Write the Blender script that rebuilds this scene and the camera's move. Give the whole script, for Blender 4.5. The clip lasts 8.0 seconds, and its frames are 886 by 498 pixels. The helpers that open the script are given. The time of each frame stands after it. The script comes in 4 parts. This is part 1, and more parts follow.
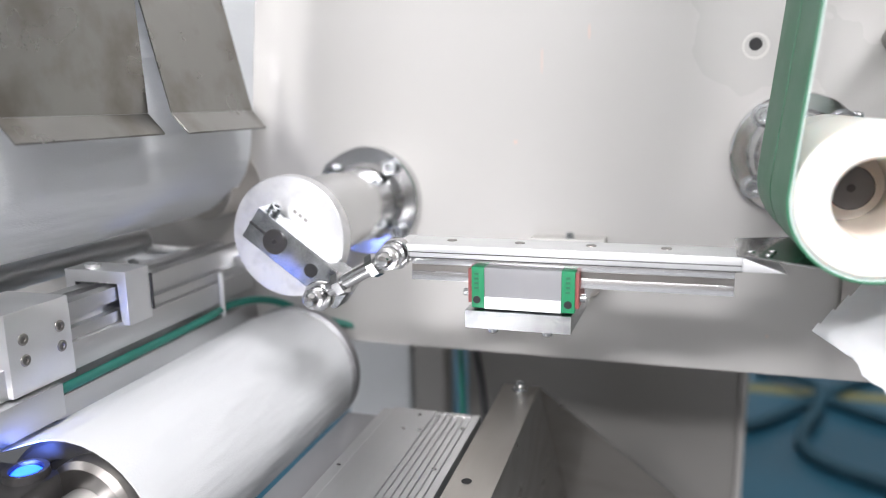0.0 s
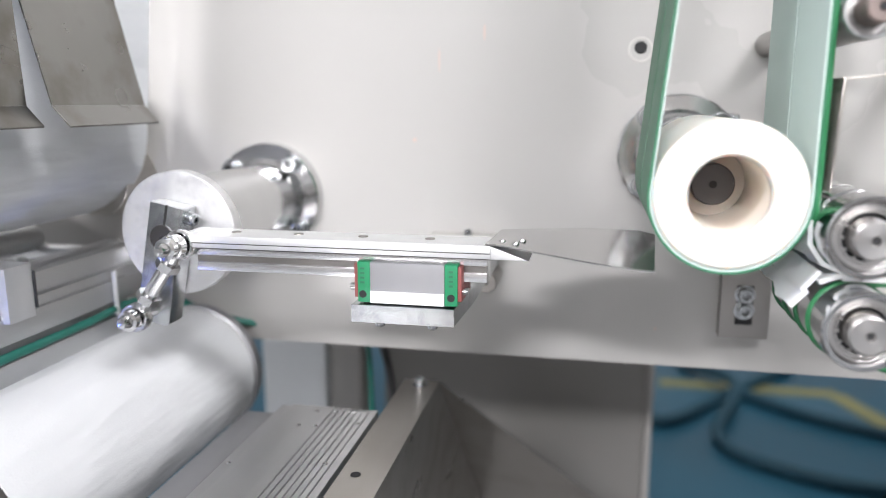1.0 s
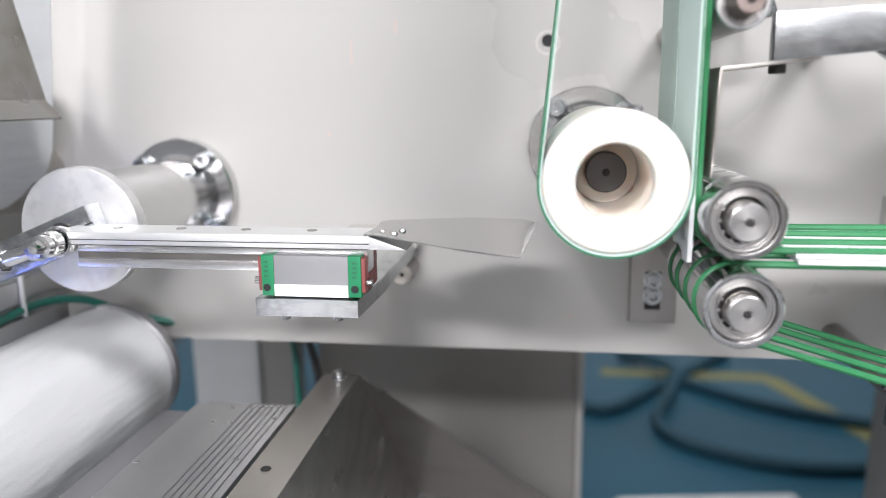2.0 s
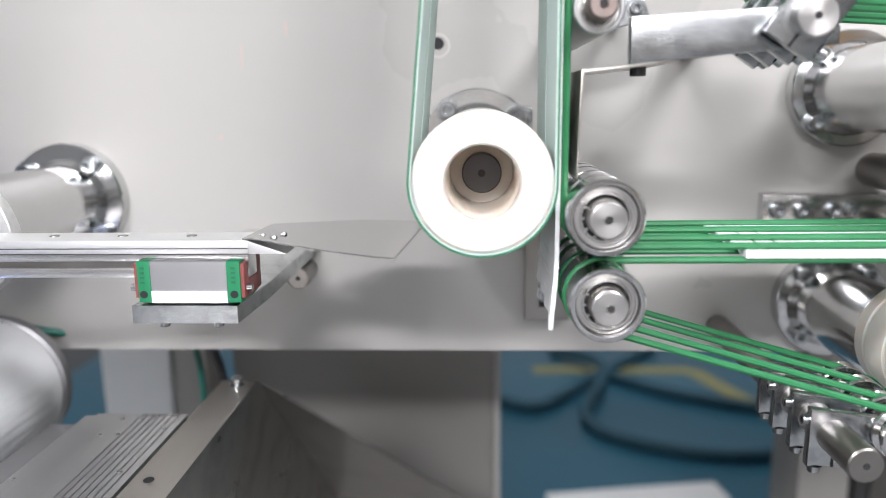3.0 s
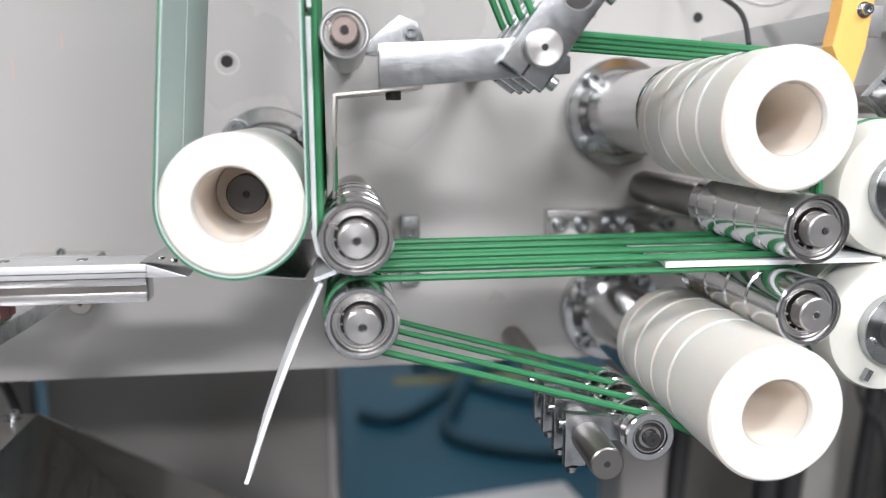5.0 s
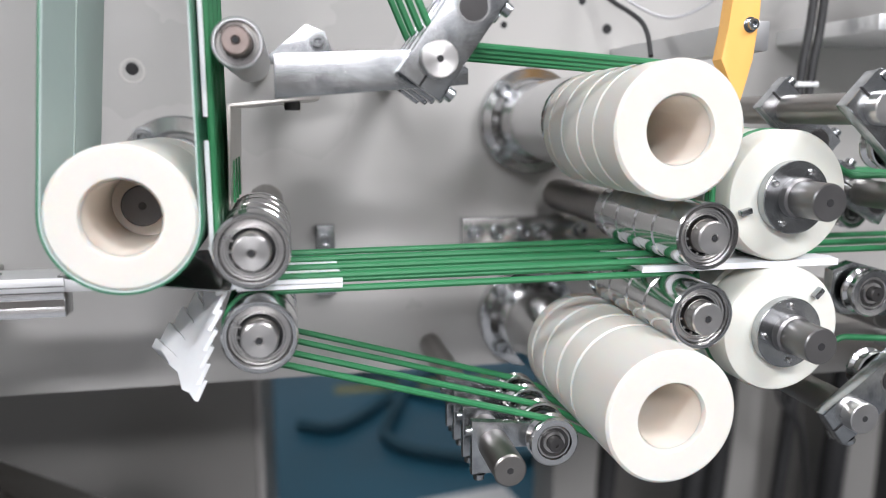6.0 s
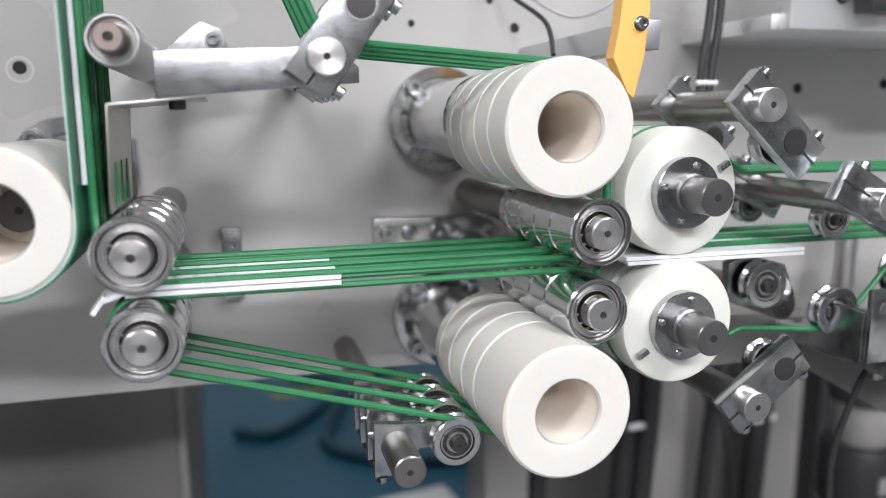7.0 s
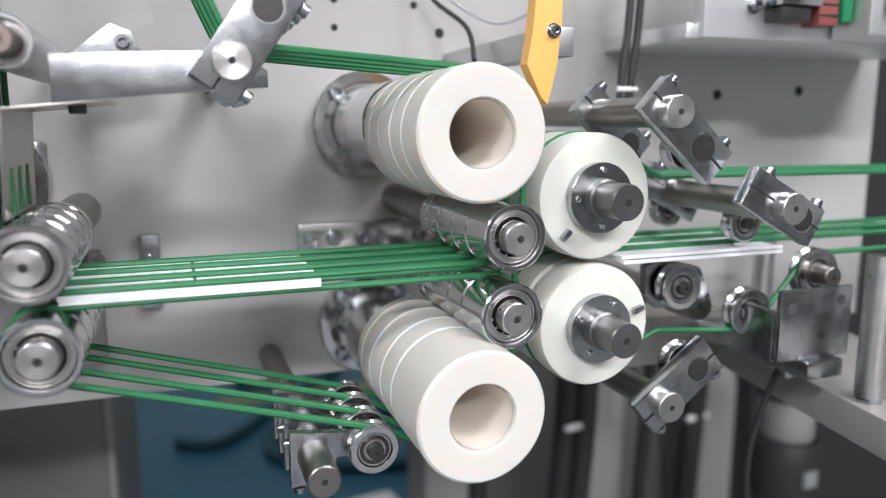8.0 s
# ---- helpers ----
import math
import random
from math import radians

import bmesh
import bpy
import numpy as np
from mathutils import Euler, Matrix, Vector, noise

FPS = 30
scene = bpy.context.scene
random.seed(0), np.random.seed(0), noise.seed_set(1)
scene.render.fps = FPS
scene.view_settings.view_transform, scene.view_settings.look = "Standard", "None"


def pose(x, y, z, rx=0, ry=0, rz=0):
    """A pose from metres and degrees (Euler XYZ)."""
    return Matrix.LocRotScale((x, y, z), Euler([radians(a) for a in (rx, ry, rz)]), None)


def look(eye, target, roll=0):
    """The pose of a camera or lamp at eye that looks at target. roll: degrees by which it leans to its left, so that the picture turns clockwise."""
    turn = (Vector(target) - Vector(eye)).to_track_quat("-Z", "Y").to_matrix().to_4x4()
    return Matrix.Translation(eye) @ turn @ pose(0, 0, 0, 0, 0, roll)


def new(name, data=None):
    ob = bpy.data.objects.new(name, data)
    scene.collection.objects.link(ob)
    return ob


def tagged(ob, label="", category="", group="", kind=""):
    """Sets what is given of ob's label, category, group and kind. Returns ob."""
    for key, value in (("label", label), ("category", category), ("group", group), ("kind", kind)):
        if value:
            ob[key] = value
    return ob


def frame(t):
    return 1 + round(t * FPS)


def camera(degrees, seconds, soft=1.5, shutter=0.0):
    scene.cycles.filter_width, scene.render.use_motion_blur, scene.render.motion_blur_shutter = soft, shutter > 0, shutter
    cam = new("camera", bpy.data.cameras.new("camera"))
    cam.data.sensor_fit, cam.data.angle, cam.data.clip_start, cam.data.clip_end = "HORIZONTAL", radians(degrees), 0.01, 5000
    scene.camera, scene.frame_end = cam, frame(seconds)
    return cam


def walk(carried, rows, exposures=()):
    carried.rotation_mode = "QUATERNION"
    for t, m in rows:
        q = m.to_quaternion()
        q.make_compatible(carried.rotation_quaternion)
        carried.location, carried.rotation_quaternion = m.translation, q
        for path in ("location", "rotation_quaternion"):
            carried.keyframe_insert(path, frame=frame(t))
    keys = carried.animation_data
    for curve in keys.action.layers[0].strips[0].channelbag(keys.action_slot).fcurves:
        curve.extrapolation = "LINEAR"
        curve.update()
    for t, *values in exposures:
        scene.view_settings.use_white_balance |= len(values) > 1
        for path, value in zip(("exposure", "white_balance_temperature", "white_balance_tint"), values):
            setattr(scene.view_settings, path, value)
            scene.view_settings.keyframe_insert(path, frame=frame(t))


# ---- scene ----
cam = camera(61.9, 8.0, 1.0)
cam.data.dof.use_dof, cam.data.dof.focus_distance, cam.data.dof.aperture_fstop = True, 0.425, 3.9
PATH = [
    (0, (0.132, 0.158, 1.121), (-0.429, 2.038, 0.729), -0.9),
    (0.5, (0.146, 0.158, 1.119), (-0.34, 2.061, 0.74), -0.6),
    (1, (0.161, 0.159, 1.118), (-0.232, 2.081, 0.729), -0.1),
    (1.5, (0.173, 0.159, 1.116), (-0.154, 2.092, 0.719), -0.2),
    (3, (0.22, 0.159, 1.115), (0.127, 2.118, 0.721), -0.7),
    (3.5, (0.234, 0.157, 1.116), (0.233, 2.119, 0.729), -0.5),
    (4, (0.25, 0.155, 1.117), (0.338, 2.116, 0.734), -0.5),
    (4.5, (0.265, 0.154, 1.118), (0.433, 2.111, 0.744), -0.3),
    (6, (0.301, 0.149, 1.122), (0.698, 2.078, 0.774), 0.1),
    (6.5, (0.313, 0.148, 1.121), (0.769, 2.064, 0.773), -0.2),
    (7, (0.327, 0.147, 1.121), (0.871, 2.04, 0.774), -0.2),
    (7.5, (0.337, 0.146, 1.122), (0.951, 2.017, 0.775), 0.0),
    (8, (0.346, 0.143, 1.122), (1.019, 1.996, 0.784), 0.0),
]
walk(cam, [(t, look(eye, target, roll)) for t, eye, target, roll in PATH], [(0, 1.24, 6420, 11), (4, 1.0, 6400, 11), (8, 0.57, 6270, 11)])

# ---- light ----
world = bpy.data.worlds.new("world")
scene.world = world
world.use_nodes = True
world.node_tree.nodes["Background"].inputs[0].default_value = (0.93, 0.97, 1.0, 1)
world.node_tree.nodes["Background"].inputs[1].default_value = 0.35
CEILING_LAMPS = [(-1.9, -1.4, 78), (-0.3, -3.3, 145), (1.7, -1.1, 45), (1.5, -2.4, 45), (0.9, 3.2, 14)]


# ---- materials ----
def mat(name, color, rough=0.5, metal=0.0, vary=0.08, scale=40.0, bump=0.0, bump_scale=400.0, stretch=(1, 1, 1),
        spec=0.5, emit=0.0, sss=0.0, rough_vary=0.1, stain=None, stain_scale=9.0, stain_amount=0.5, coat=0.0, rings=0.0, wrinkle=0.0, scratch=0.0):
    m = bpy.data.materials.new(name)
    m.use_nodes = True
    nt = m.node_tree
    n, l = nt.nodes, nt.links
    b = n["Principled BSDF"]
    tc = n.new("ShaderNodeTexCoord")
    mp = n.new("ShaderNodeMapping")
    mp.inputs["Scale"].default_value = stretch
    l.new(tc.outputs["Object"], mp.inputs["Vector"])
    no = n.new("ShaderNodeTexNoise")
    no.inputs["Scale"].default_value = scale
    no.inputs["Detail"].default_value = 5
    l.new(mp.outputs[0], no.inputs["Vector"])
    mx = n.new("ShaderNodeMix")
    mx.data_type = "RGBA"
    mx.inputs["A"].default_value = (*[c * (1 - vary) for c in color], 1)
    mx.inputs["B"].default_value = (*[min(1, c * (1 + vary)) for c in color], 1)
    l.new(no.outputs["Fac"], mx.inputs["Factor"])
    out = mx.outputs["Result"]
    if stain:
        n2 = n.new("ShaderNodeTexNoise")
        n2.inputs["Scale"].default_value = stain_scale
        n2.inputs["Detail"].default_value = 6
        l.new(mp.outputs[0], n2.inputs["Vector"])
        r2 = n.new("ShaderNodeMapRange")
        r2.inputs["From Min"].default_value, r2.inputs["From Max"].default_value = 0.48, 0.72
        r2.inputs["To Max"].default_value = stain_amount
        l.new(n2.outputs["Fac"], r2.inputs["Value"])
        m2 = n.new("ShaderNodeMix")
        m2.data_type = "RGBA"
        m2.inputs["B"].default_value = (*stain, 1)
        l.new(r2.outputs[0], m2.inputs["Factor"])
        l.new(out, m2.inputs["A"])
        out = m2.outputs["Result"]
    l.new(out, b.inputs["Base Color"])
    rr = n.new("ShaderNodeMapRange")
    rr.inputs["To Min"].default_value, rr.inputs["To Max"].default_value = max(0.02, rough - rough_vary), min(1, rough + rough_vary)
    l.new(no.outputs["Fac"], rr.inputs["Value"])
    l.new(rr.outputs[0], b.inputs["Roughness"])
    b.inputs["Metallic"].default_value = metal
    b.inputs["Specular IOR Level"].default_value = spec
    b.inputs["Coat Weight"].default_value = coat
    if sss:
        b.inputs["Subsurface Weight"].default_value = sss
        b.inputs["Subsurface Scale"].default_value = 0.01
        b.inputs["Subsurface Radius"].default_value = (1.0, 0.62, 0.45)
    if emit:
        b.inputs["Emission Color"].default_value = (*color, 1)
        b.inputs["Emission Strength"].default_value = emit
    if bump:
        nb = n.new("ShaderNodeTexNoise")
        nb.inputs["Scale"].default_value = bump_scale
        nb.inputs["Detail"].default_value = 3
        l.new(mp.outputs[0], nb.inputs["Vector"])
        bp = n.new("ShaderNodeBump")
        bp.inputs["Strength"].default_value = bump
        bp.inputs["Distance"].default_value = 0.001
        l.new(nb.outputs["Fac"], bp.inputs["Height"])
        last = bp.outputs[0]
        if rings:
            wv = n.new("ShaderNodeTexWave")
            wv.wave_type, wv.rings_direction = "RINGS", "Y"
            wv.inputs["Scale"].default_value = rings
            wv.inputs["Distortion"].default_value = 0.4
            wv.inputs["Detail"].default_value = 2
            l.new(tc.outputs["Object"], wv.inputs["Vector"])
            b2 = n.new("ShaderNodeBump")
            b2.inputs["Strength"].default_value = 0.2
            b2.inputs["Distance"].default_value = 0.0002
            l.new(wv.outputs["Fac"], b2.inputs["Height"])
            l.new(last, b2.inputs["Normal"])
            last = b2.outputs[0]
        if wrinkle:
            nw = n.new("ShaderNodeTexNoise")
            nw.inputs["Scale"].default_value = 16
            nw.inputs["Detail"].default_value = 3
            mw = n.new("ShaderNodeMapping")
            mw.inputs["Scale"].default_value = (1.0, 0.35, 1.6)
            mw.inputs["Rotation"].default_value = (0, 0, 0.5)
            l.new(tc.outputs["Object"], mw.inputs["Vector"])
            l.new(mw.outputs[0], nw.inputs["Vector"])
            b3 = n.new("ShaderNodeBump")
            b3.inputs["Strength"].default_value = wrinkle
            b3.inputs["Distance"].default_value = 0.012
            l.new(nw.outputs["Fac"], b3.inputs["Height"])
            l.new(last, b3.inputs["Normal"])
            last = b3.outputs[0]
        if scratch:
            ns = n.new("ShaderNodeTexNoise")
            ns.inputs["Scale"].default_value = 60
            ns.inputs["Detail"].default_value = 8
            ns.inputs["Roughness"].default_value = 0.8
            ms = n.new("ShaderNodeMapping")
            ms.inputs["Scale"].default_value = (1.6, 2.2, 2.2)
            ms.inputs["Rotation"].default_value = (0.3, 0.5, 0.4)
            l.new(tc.outputs["Object"], ms.inputs["Vector"])
            l.new(ms.outputs[0], ns.inputs["Vector"])
            b4 = n.new("ShaderNodeBump")
            b4.inputs["Strength"].default_value = scratch
            b4.inputs["Distance"].default_value = 0.0006
            l.new(ns.outputs["Fac"], b4.inputs["Height"])
            l.new(last, b4.inputs["Normal"])
            last = b4.outputs[0]
        l.new(last, b.inputs["Normal"])
    return m


def translucent(m, share):
    n, l = m.node_tree.nodes, m.node_tree.links
    b, out = n["Principled BSDF"], n["Material Output"]
    t, mx = n.new("ShaderNodeBsdfTranslucent"), n.new("ShaderNodeMixShader")
    t.inputs["Color"].default_value = (0.85, 0.88, 0.92, 1)
    mx.inputs["Fac"].default_value = share
    l.new(b.outputs[0], mx.inputs[1])
    l.new(t.outputs[0], mx.inputs[2])
    l.new(mx.outputs[0], out.inputs["Surface"])


M_PANEL = mat("cream_paint", (0.455, 0.445, 0.427), 0.3, 0, 0.03, 5, 0.12, 900, spec=0.5)
M_PALE = mat("pale_primer", (0.54, 0.53, 0.5), 0.5, 0, 0.03, 20)
M_CHROME = mat("polished_steel", (0.62, 0.62, 0.62), 0.14, 1, 0.06, 60, 0.02, 300, rough_vary=0.06)
M_ZINC = mat("zinc_plated_steel", (0.45, 0.465, 0.475), 0.19, 1, 0.2, 90, 0.12, 90, scratch=0.3, rough_vary=0.12, stain=(0.2, 0.21, 0.23), stain_scale=110, stain_amount=0.7)
M_RAIL = mat("ground_rail_steel", (0.78, 0.78, 0.78), 0.22, 1, 0.04, 60, 0.03, 900, stretch=(0.06, 1, 1))
M_ALU = mat("brushed_aluminium", (0.84, 0.845, 0.85), 0.46, 1, 0.05, 60, 0.06, 900, stretch=(0.06, 1, 1))
M_DISC = mat("worn_turned_disc", (0.82, 0.82, 0.825), 0.46, 1, 0.08, 60, 0.06, 900, rings=700, scratch=0.15, stain=(0.5, 0.5, 0.52), stain_scale=70, stain_amount=0.5)
M_ALU_Y = mat("milled_aluminium", (0.6, 0.605, 0.61), 0.38, 1, 0.06, 60, 0.04, 900, stretch=(1, 0.06, 1), stain=(0.7, 0.7, 0.7), stain_scale=120, stain_amount=0.2)
M_TURNED = mat("turned_steel", (0.56, 0.55, 0.54), 0.3, 1, 0.1, 80, 0.06, 900, stretch=(1, 0.2, 1), rings=1100)
M_SHAFT = mat("dark_oxide_steel", (0.075, 0.072, 0.072), 0.38, 0.75, 0.15, 90, 0.04, 700)
M_WHEELSHAFT = mat("dull_steel", (0.2, 0.195, 0.195), 0.34, 0.9, 0.12, 90, 0.04, 700)
M_GREYSHAFT = mat("grey_steel_shaft", (0.3, 0.285, 0.27), 0.33, 1, 0.1, 50, 0.04, 700, stretch=(1, 0.2, 1), stain=(0.2, 0.17, 0.15), stain_scale=30, stain_amount=0.4)
M_RUSTY = mat("lightly_rusted_steel", (0.24, 0.195, 0.18), 0.42, 0.8, 0.25, 250, 0.2, 600, stain=(0.16, 0.1, 0.08), stain_scale=150, stain_amount=0.5)
M_BLACK = mat("near_black_paint", (0.03, 0.03, 0.032), 0.5, 0, 0.1, 8)
# Black colour stands for the shade inside holes, slits and gaps.
M_DARK = mat("gap_shade_black", (0.012, 0.012, 0.013), 0.7)
M_RUBBER = mat("black_rubber", (0.025, 0.025, 0.026), 0.55, 0, 0.2, 60, 0.1, 300)
M_WHITE = mat("white_nylon", (0.63, 0.61, 0.565), 0.45, 0, 0.02, 25, 0.05, 500, sss=0.6)
# Same nylon as the roller; the bore's warm shading is in this colour.
M_BORE = mat("tan_bore_shading", (0.8, 0.73, 0.65), 0.5, 0, 0.06, 30, 0.1, 500, stretch=(1, 4, 1), sss=0.2)
M_WHITE2 = mat("milky_nylon", (0.62, 0.62, 0.565), 0.36, 0, 0.02, 25, 0.05, 500, sss=0.2)
M_GREEN = mat("green_belt", (0.022, 0.16, 0.06), 0.42, 0, 0.12, 120, 0.1, 700)
M_FLAT = mat("flat_green_belt", (0.02, 0.125, 0.062), 0.45, 0, 0.08, 30, 0.08, 900)
# Paler than the belt itself: reflections off its inner face are coloured in.
M_BELT_INNER = mat("belt_inner", (0.44, 0.53, 0.5), 0.55, 0, 0.06, 200, 0.2, 1500)
M_PAPER = mat("nonwoven", (0.9, 0.905, 0.91), 0.85, 0, 0.03, 60, 0.3, 1800, spec=0.2, sss=0.1)
M_WEB = mat("nonwoven_web", (0.82, 0.825, 0.83), 0.75, 0, 0.06, 14, 0.35, 1400, stretch=(1, 0.4, 1), spec=0.25, wrinkle=1.0)
translucent(M_PAPER, 0.15)
translucent(M_WEB, 0.32)
M_CAP = mat("green_cap", (0.012, 0.2, 0.085), 0.4, 0, 0.05)
M_RED = mat("red_seal", (0.22, 0.06, 0.055), 0.5, 0, 0.1)
M_BLOCK = mat("ground_grey_steel", (0.36, 0.36, 0.37), 0.4, 0.85, 0.06, 100)
M_LABEL = mat("white_label", (0.85, 0.86, 0.86), 0.45, 0, 0.02)
M_STAIN = mat("stained_steel", (0.3, 0.295, 0.28), 0.3, 1, 0.1, 30, 0.03, 700, stain=(0.17, 0.15, 0.125), stain_scale=26, stain_amount=0.75)
M_STEEL = mat("stainless_sheet", (0.5, 0.48, 0.45), 0.33, 1, 0.08, 20, 0.03, 700, stretch=(1, 0.3, 1), stain=(0.3, 0.27, 0.23), stain_scale=22, stain_amount=0.4)
M_BLADE = mat("polished_blade", (0.62, 0.61, 0.6), 0.13, 1, 0.04, 20, 0.01, 300, rough_vary=0.04)
M_CARR = mat("carriage_grey", (0.3, 0.3, 0.31), 0.36, 0.35, 0.05, 60)
M_BOX = mat("grey_cabinet_paint", (0.19, 0.182, 0.172), 0.5, 0, 0.05, 8, 0.05, 600)
M_FRAME = mat("light_grey_paint", (0.3, 0.29, 0.275), 0.45, 0, 0.04, 8, 0.05, 600)
M_NEUTRAL_FLOOR = mat("neutral_grey_floor", (0.11, 0.115, 0.12), 0.6, 0, 0.12, 6, 0.1, 200, stain=(0.08, 0.082, 0.085), stain_scale=2, stain_amount=0.4)
M_FLOOR = mat("blue_epoxy", (0.026, 0.125, 0.195), 0.35, 0, 0.12, 3, 0.02, 60, stain=(0.02, 0.10, 0.16), stain_scale=2, stain_amount=0.4)
M_WALL = mat("wall_paint", (0.72, 0.72, 0.72), 0.8, 0, 0.03, 2)
M_YELLOW = mat("yellow_line_paint", (0.3, 0.29, 0.13), 0.6, 0, 0.15, 12)
M_ORANGE = mat("orange_plastic", (0.8, 0.44, 0.12), 0.4, 0, 0.04, 30)
M_TEAL = mat("teal_hose", (0.012, 0.13, 0.1), 0.4, 0, 0.1)
M_HOSE = mat("grey_hose", (0.024, 0.088, 0.128), 0.7, 0, 0.2, 30)
M_TANK = mat("white_plastic_tank", (0.75, 0.78, 0.8), 0.5, 0, 0.03)
M_LAMP = mat("lamp_diffuser", (1.0, 0.98, 0.95), 0.5, 0, 0.0, emit=1.2)
M_BLUE = mat("blue_sensor_light", (0.01, 0.07, 0.9), 0.3, 0, 0.0, emit=3.5)
M_RUST = mat("rust_mark", (0.56, 0.45, 0.4), 0.7, 0, 0.2)


# ---- mesh helpers ----
def add(bm, verts, faces):
    vs = [bm.verts.new(v) for v in verts]
    for f in faces:
        try:
            bm.faces.new([vs[i] for i in f])
        except ValueError:
            pass
    return vs


def box(bm, x0, x1, y0, y1, z0, z1, bevel=0.0):
    vs = add(bm, [(x, y, z) for x in (x0, x1) for y in (y0, y1) for z in (z0, z1)],
             [(0, 1, 3, 2), (4, 6, 7, 5), (0, 4, 5, 1), (2, 3, 7, 6), (0, 2, 6, 4), (1, 5, 7, 3)])
    if bevel:
        edges = list({e for v in vs for e in v.link_edges})
        bmesh.ops.bevel(bm, geom=edges, offset=bevel, segments=2, affect="EDGES", profile=0.6)
    return bm


def prism(bm, pts, y0, y1, bevel=0.0):
    """A polygon in x and z, carried along y."""
    k = len(pts)
    area = sum(pts[i][0] * pts[(i + 1) % k][1] - pts[(i + 1) % k][0] * pts[i][1] for i in range(k))
    if area < 0:
        pts = pts[::-1]
    vs = add(bm, [(x, y0, z) for x, z in pts] + [(x, y1, z) for x, z in pts],
             [tuple(range(k)), tuple(range(2 * k - 1, k - 1, -1))] + [(i, i + k, (i + 1) % k + k, (i + 1) % k) for i in range(k)])
    if bevel:
        edges = [e for e in {e for v in vs for e in v.link_edges} if abs(e.verts[0].co.y - e.verts[1].co.y) < 1e-6]
        bmesh.ops.bevel(bm, geom=edges, offset=bevel, segments=2, affect="EDGES", profile=0.6)
    return bm


def lathe(bm, profile, seg=40, x=0.0, z=0.0):
    """A profile of (radius, y) turned about the y axis through (x, z)."""
    rings = []
    for r, y in profile:
        if r <= 1e-6:
            rings.append([bm.verts.new((x, y, z))])
        else:
            rings.append([bm.verts.new((x + r * math.cos(2 * math.pi * i / seg), y, z + r * math.sin(2 * math.pi * i / seg))) for i in range(seg)])
    for a, b in zip(rings, rings[1:]):
        for i in range(seg):
            j = (i + 1) % seg
            q = [a[i % len(a)], a[j % len(a)], b[j % len(b)], b[i % len(b)]]
            q = [v for k, v in enumerate(q) if v not in q[:k]]
            if len(q) > 2:
                try:
                    bm.faces.new(q)
                except ValueError:
                    pass
    return bm


def tube(bm, pts, r, seg=8, closed=False):
    pts = [Vector(p) for p in pts]
    k = len(pts)
    rings = []
    side = None
    for i, p in enumerate(pts):
        a = pts[(i - 1) % k] if closed or i else p
        b = pts[(i + 1) % k] if closed or i < k - 1 else p
        d = (b - a).normalized()
        if side is None:
            side = d.orthogonal().normalized()
        side = (side - d * side.dot(d)).normalized()
        up = d.cross(side)
        rings.append([bm.verts.new(p + r * (math.cos(2 * math.pi * j / seg) * side + math.sin(2 * math.pi * j / seg) * up)) for j in range(seg)])
    for i in range(k if closed else k - 1):
        a, b = rings[i], rings[(i + 1) % k]
        best = 0
        if closed and i == k - 1:
            best = min(range(seg), key=lambda s: (a[0].co - b[s].co).length)
        for j in range(seg):
            bm.faces.new([a[j], a[(j + 1) % seg], b[(j + 1 + best) % seg], b[(j + best) % seg]])
    if not closed:
        bm.faces.new(rings[0][::-1])
        bm.faces.new(rings[-1])
    return bm


def finish(bm, name, material, smooth=35):
    bmesh.ops.recalc_face_normals(bm, faces=bm.faces)
    me = bpy.data.meshes.new(name)
    for f in bm.faces:
        f.smooth = True
    lim = radians(smooth)
    for e in bm.edges:
        if len(e.link_faces) == 2:
            e.smooth = e.calc_face_angle(0) < lim
    bm.to_mesh(me)
    bm.free()
    me.materials.append(material)
    return me


def part(name, bm, material, parent=None, label="", smooth=35):
    ob = new(name, finish(bm, name, material, smooth))
    if parent:
        ob.parent = parent
    if label:
        ob["label"] = label
    return ob


def thing(name, label, category, at=(0, 0, 0), group="", kind=""):
    ob = new(name)
    ob.empty_display_size = 0.01
    ob.matrix_basis = pose(*at)
    return tagged(ob, label, category, group, kind)


def solid(name, bm, material, label, category, group="", kind="", smooth=35):
    return tagged(part(name, bm, material, smooth=smooth), label, category, group, kind)


def B():
    return bmesh.new()


def disc_ring(y, r, hole, h=0.002):
    return [(hole, y), (r, y), (r, y + h), (hole, y + h), (hole, y)]


def turned(a, m):
    return pose(*a) @ m


def centre_hole(parent, y, r=0.0015, x=0.0, z=0.0):
    # A black disc on the shaft end for the shade in its centre hole.
    bm = B()
    lathe(bm, [(0, y - 0.0002), (r, y - 0.0002), (r * 1.1, y + 0.0002)], 14, x, z)
    part("centre_hole", bm, M_DARK, parent, "centre hole with its shade laid on as a black disc")


SCREW = {}


def screw(parent, x, y, z, r, rx=0.0, ry=0.0, rz=0.0, name="cap_screw", m=None):
    """A socket cap screw whose head looks along -y before it is turned."""
    key = (round(r, 5), (m or M_ZINC).name)
    if key not in SCREW:
        bm = B()
        lathe(bm, [(r * 1.35, 0), (r * 1.35, -0.1 * r), (r * 0.98, -0.12 * r), (r, -0.2 * r), (r, -1.15 * r), (r * 0.88, -1.3 * r), (r * 0.58, -1.3 * r)], 20)
        lathe(bm, [(r * 0.58, -1.3 * r), (r * 0.5, -1.27 * r), (r * 0.5, -0.6 * r), (0, -0.6 * r)], 6)
        SCREW[key] = finish(bm, "cap_screw", m or M_ZINC)
    ob = new(name, SCREW[key])
    ob.parent = parent
    ob.matrix_basis = pose(x, y, z, rx, ry, rz)
    return ob


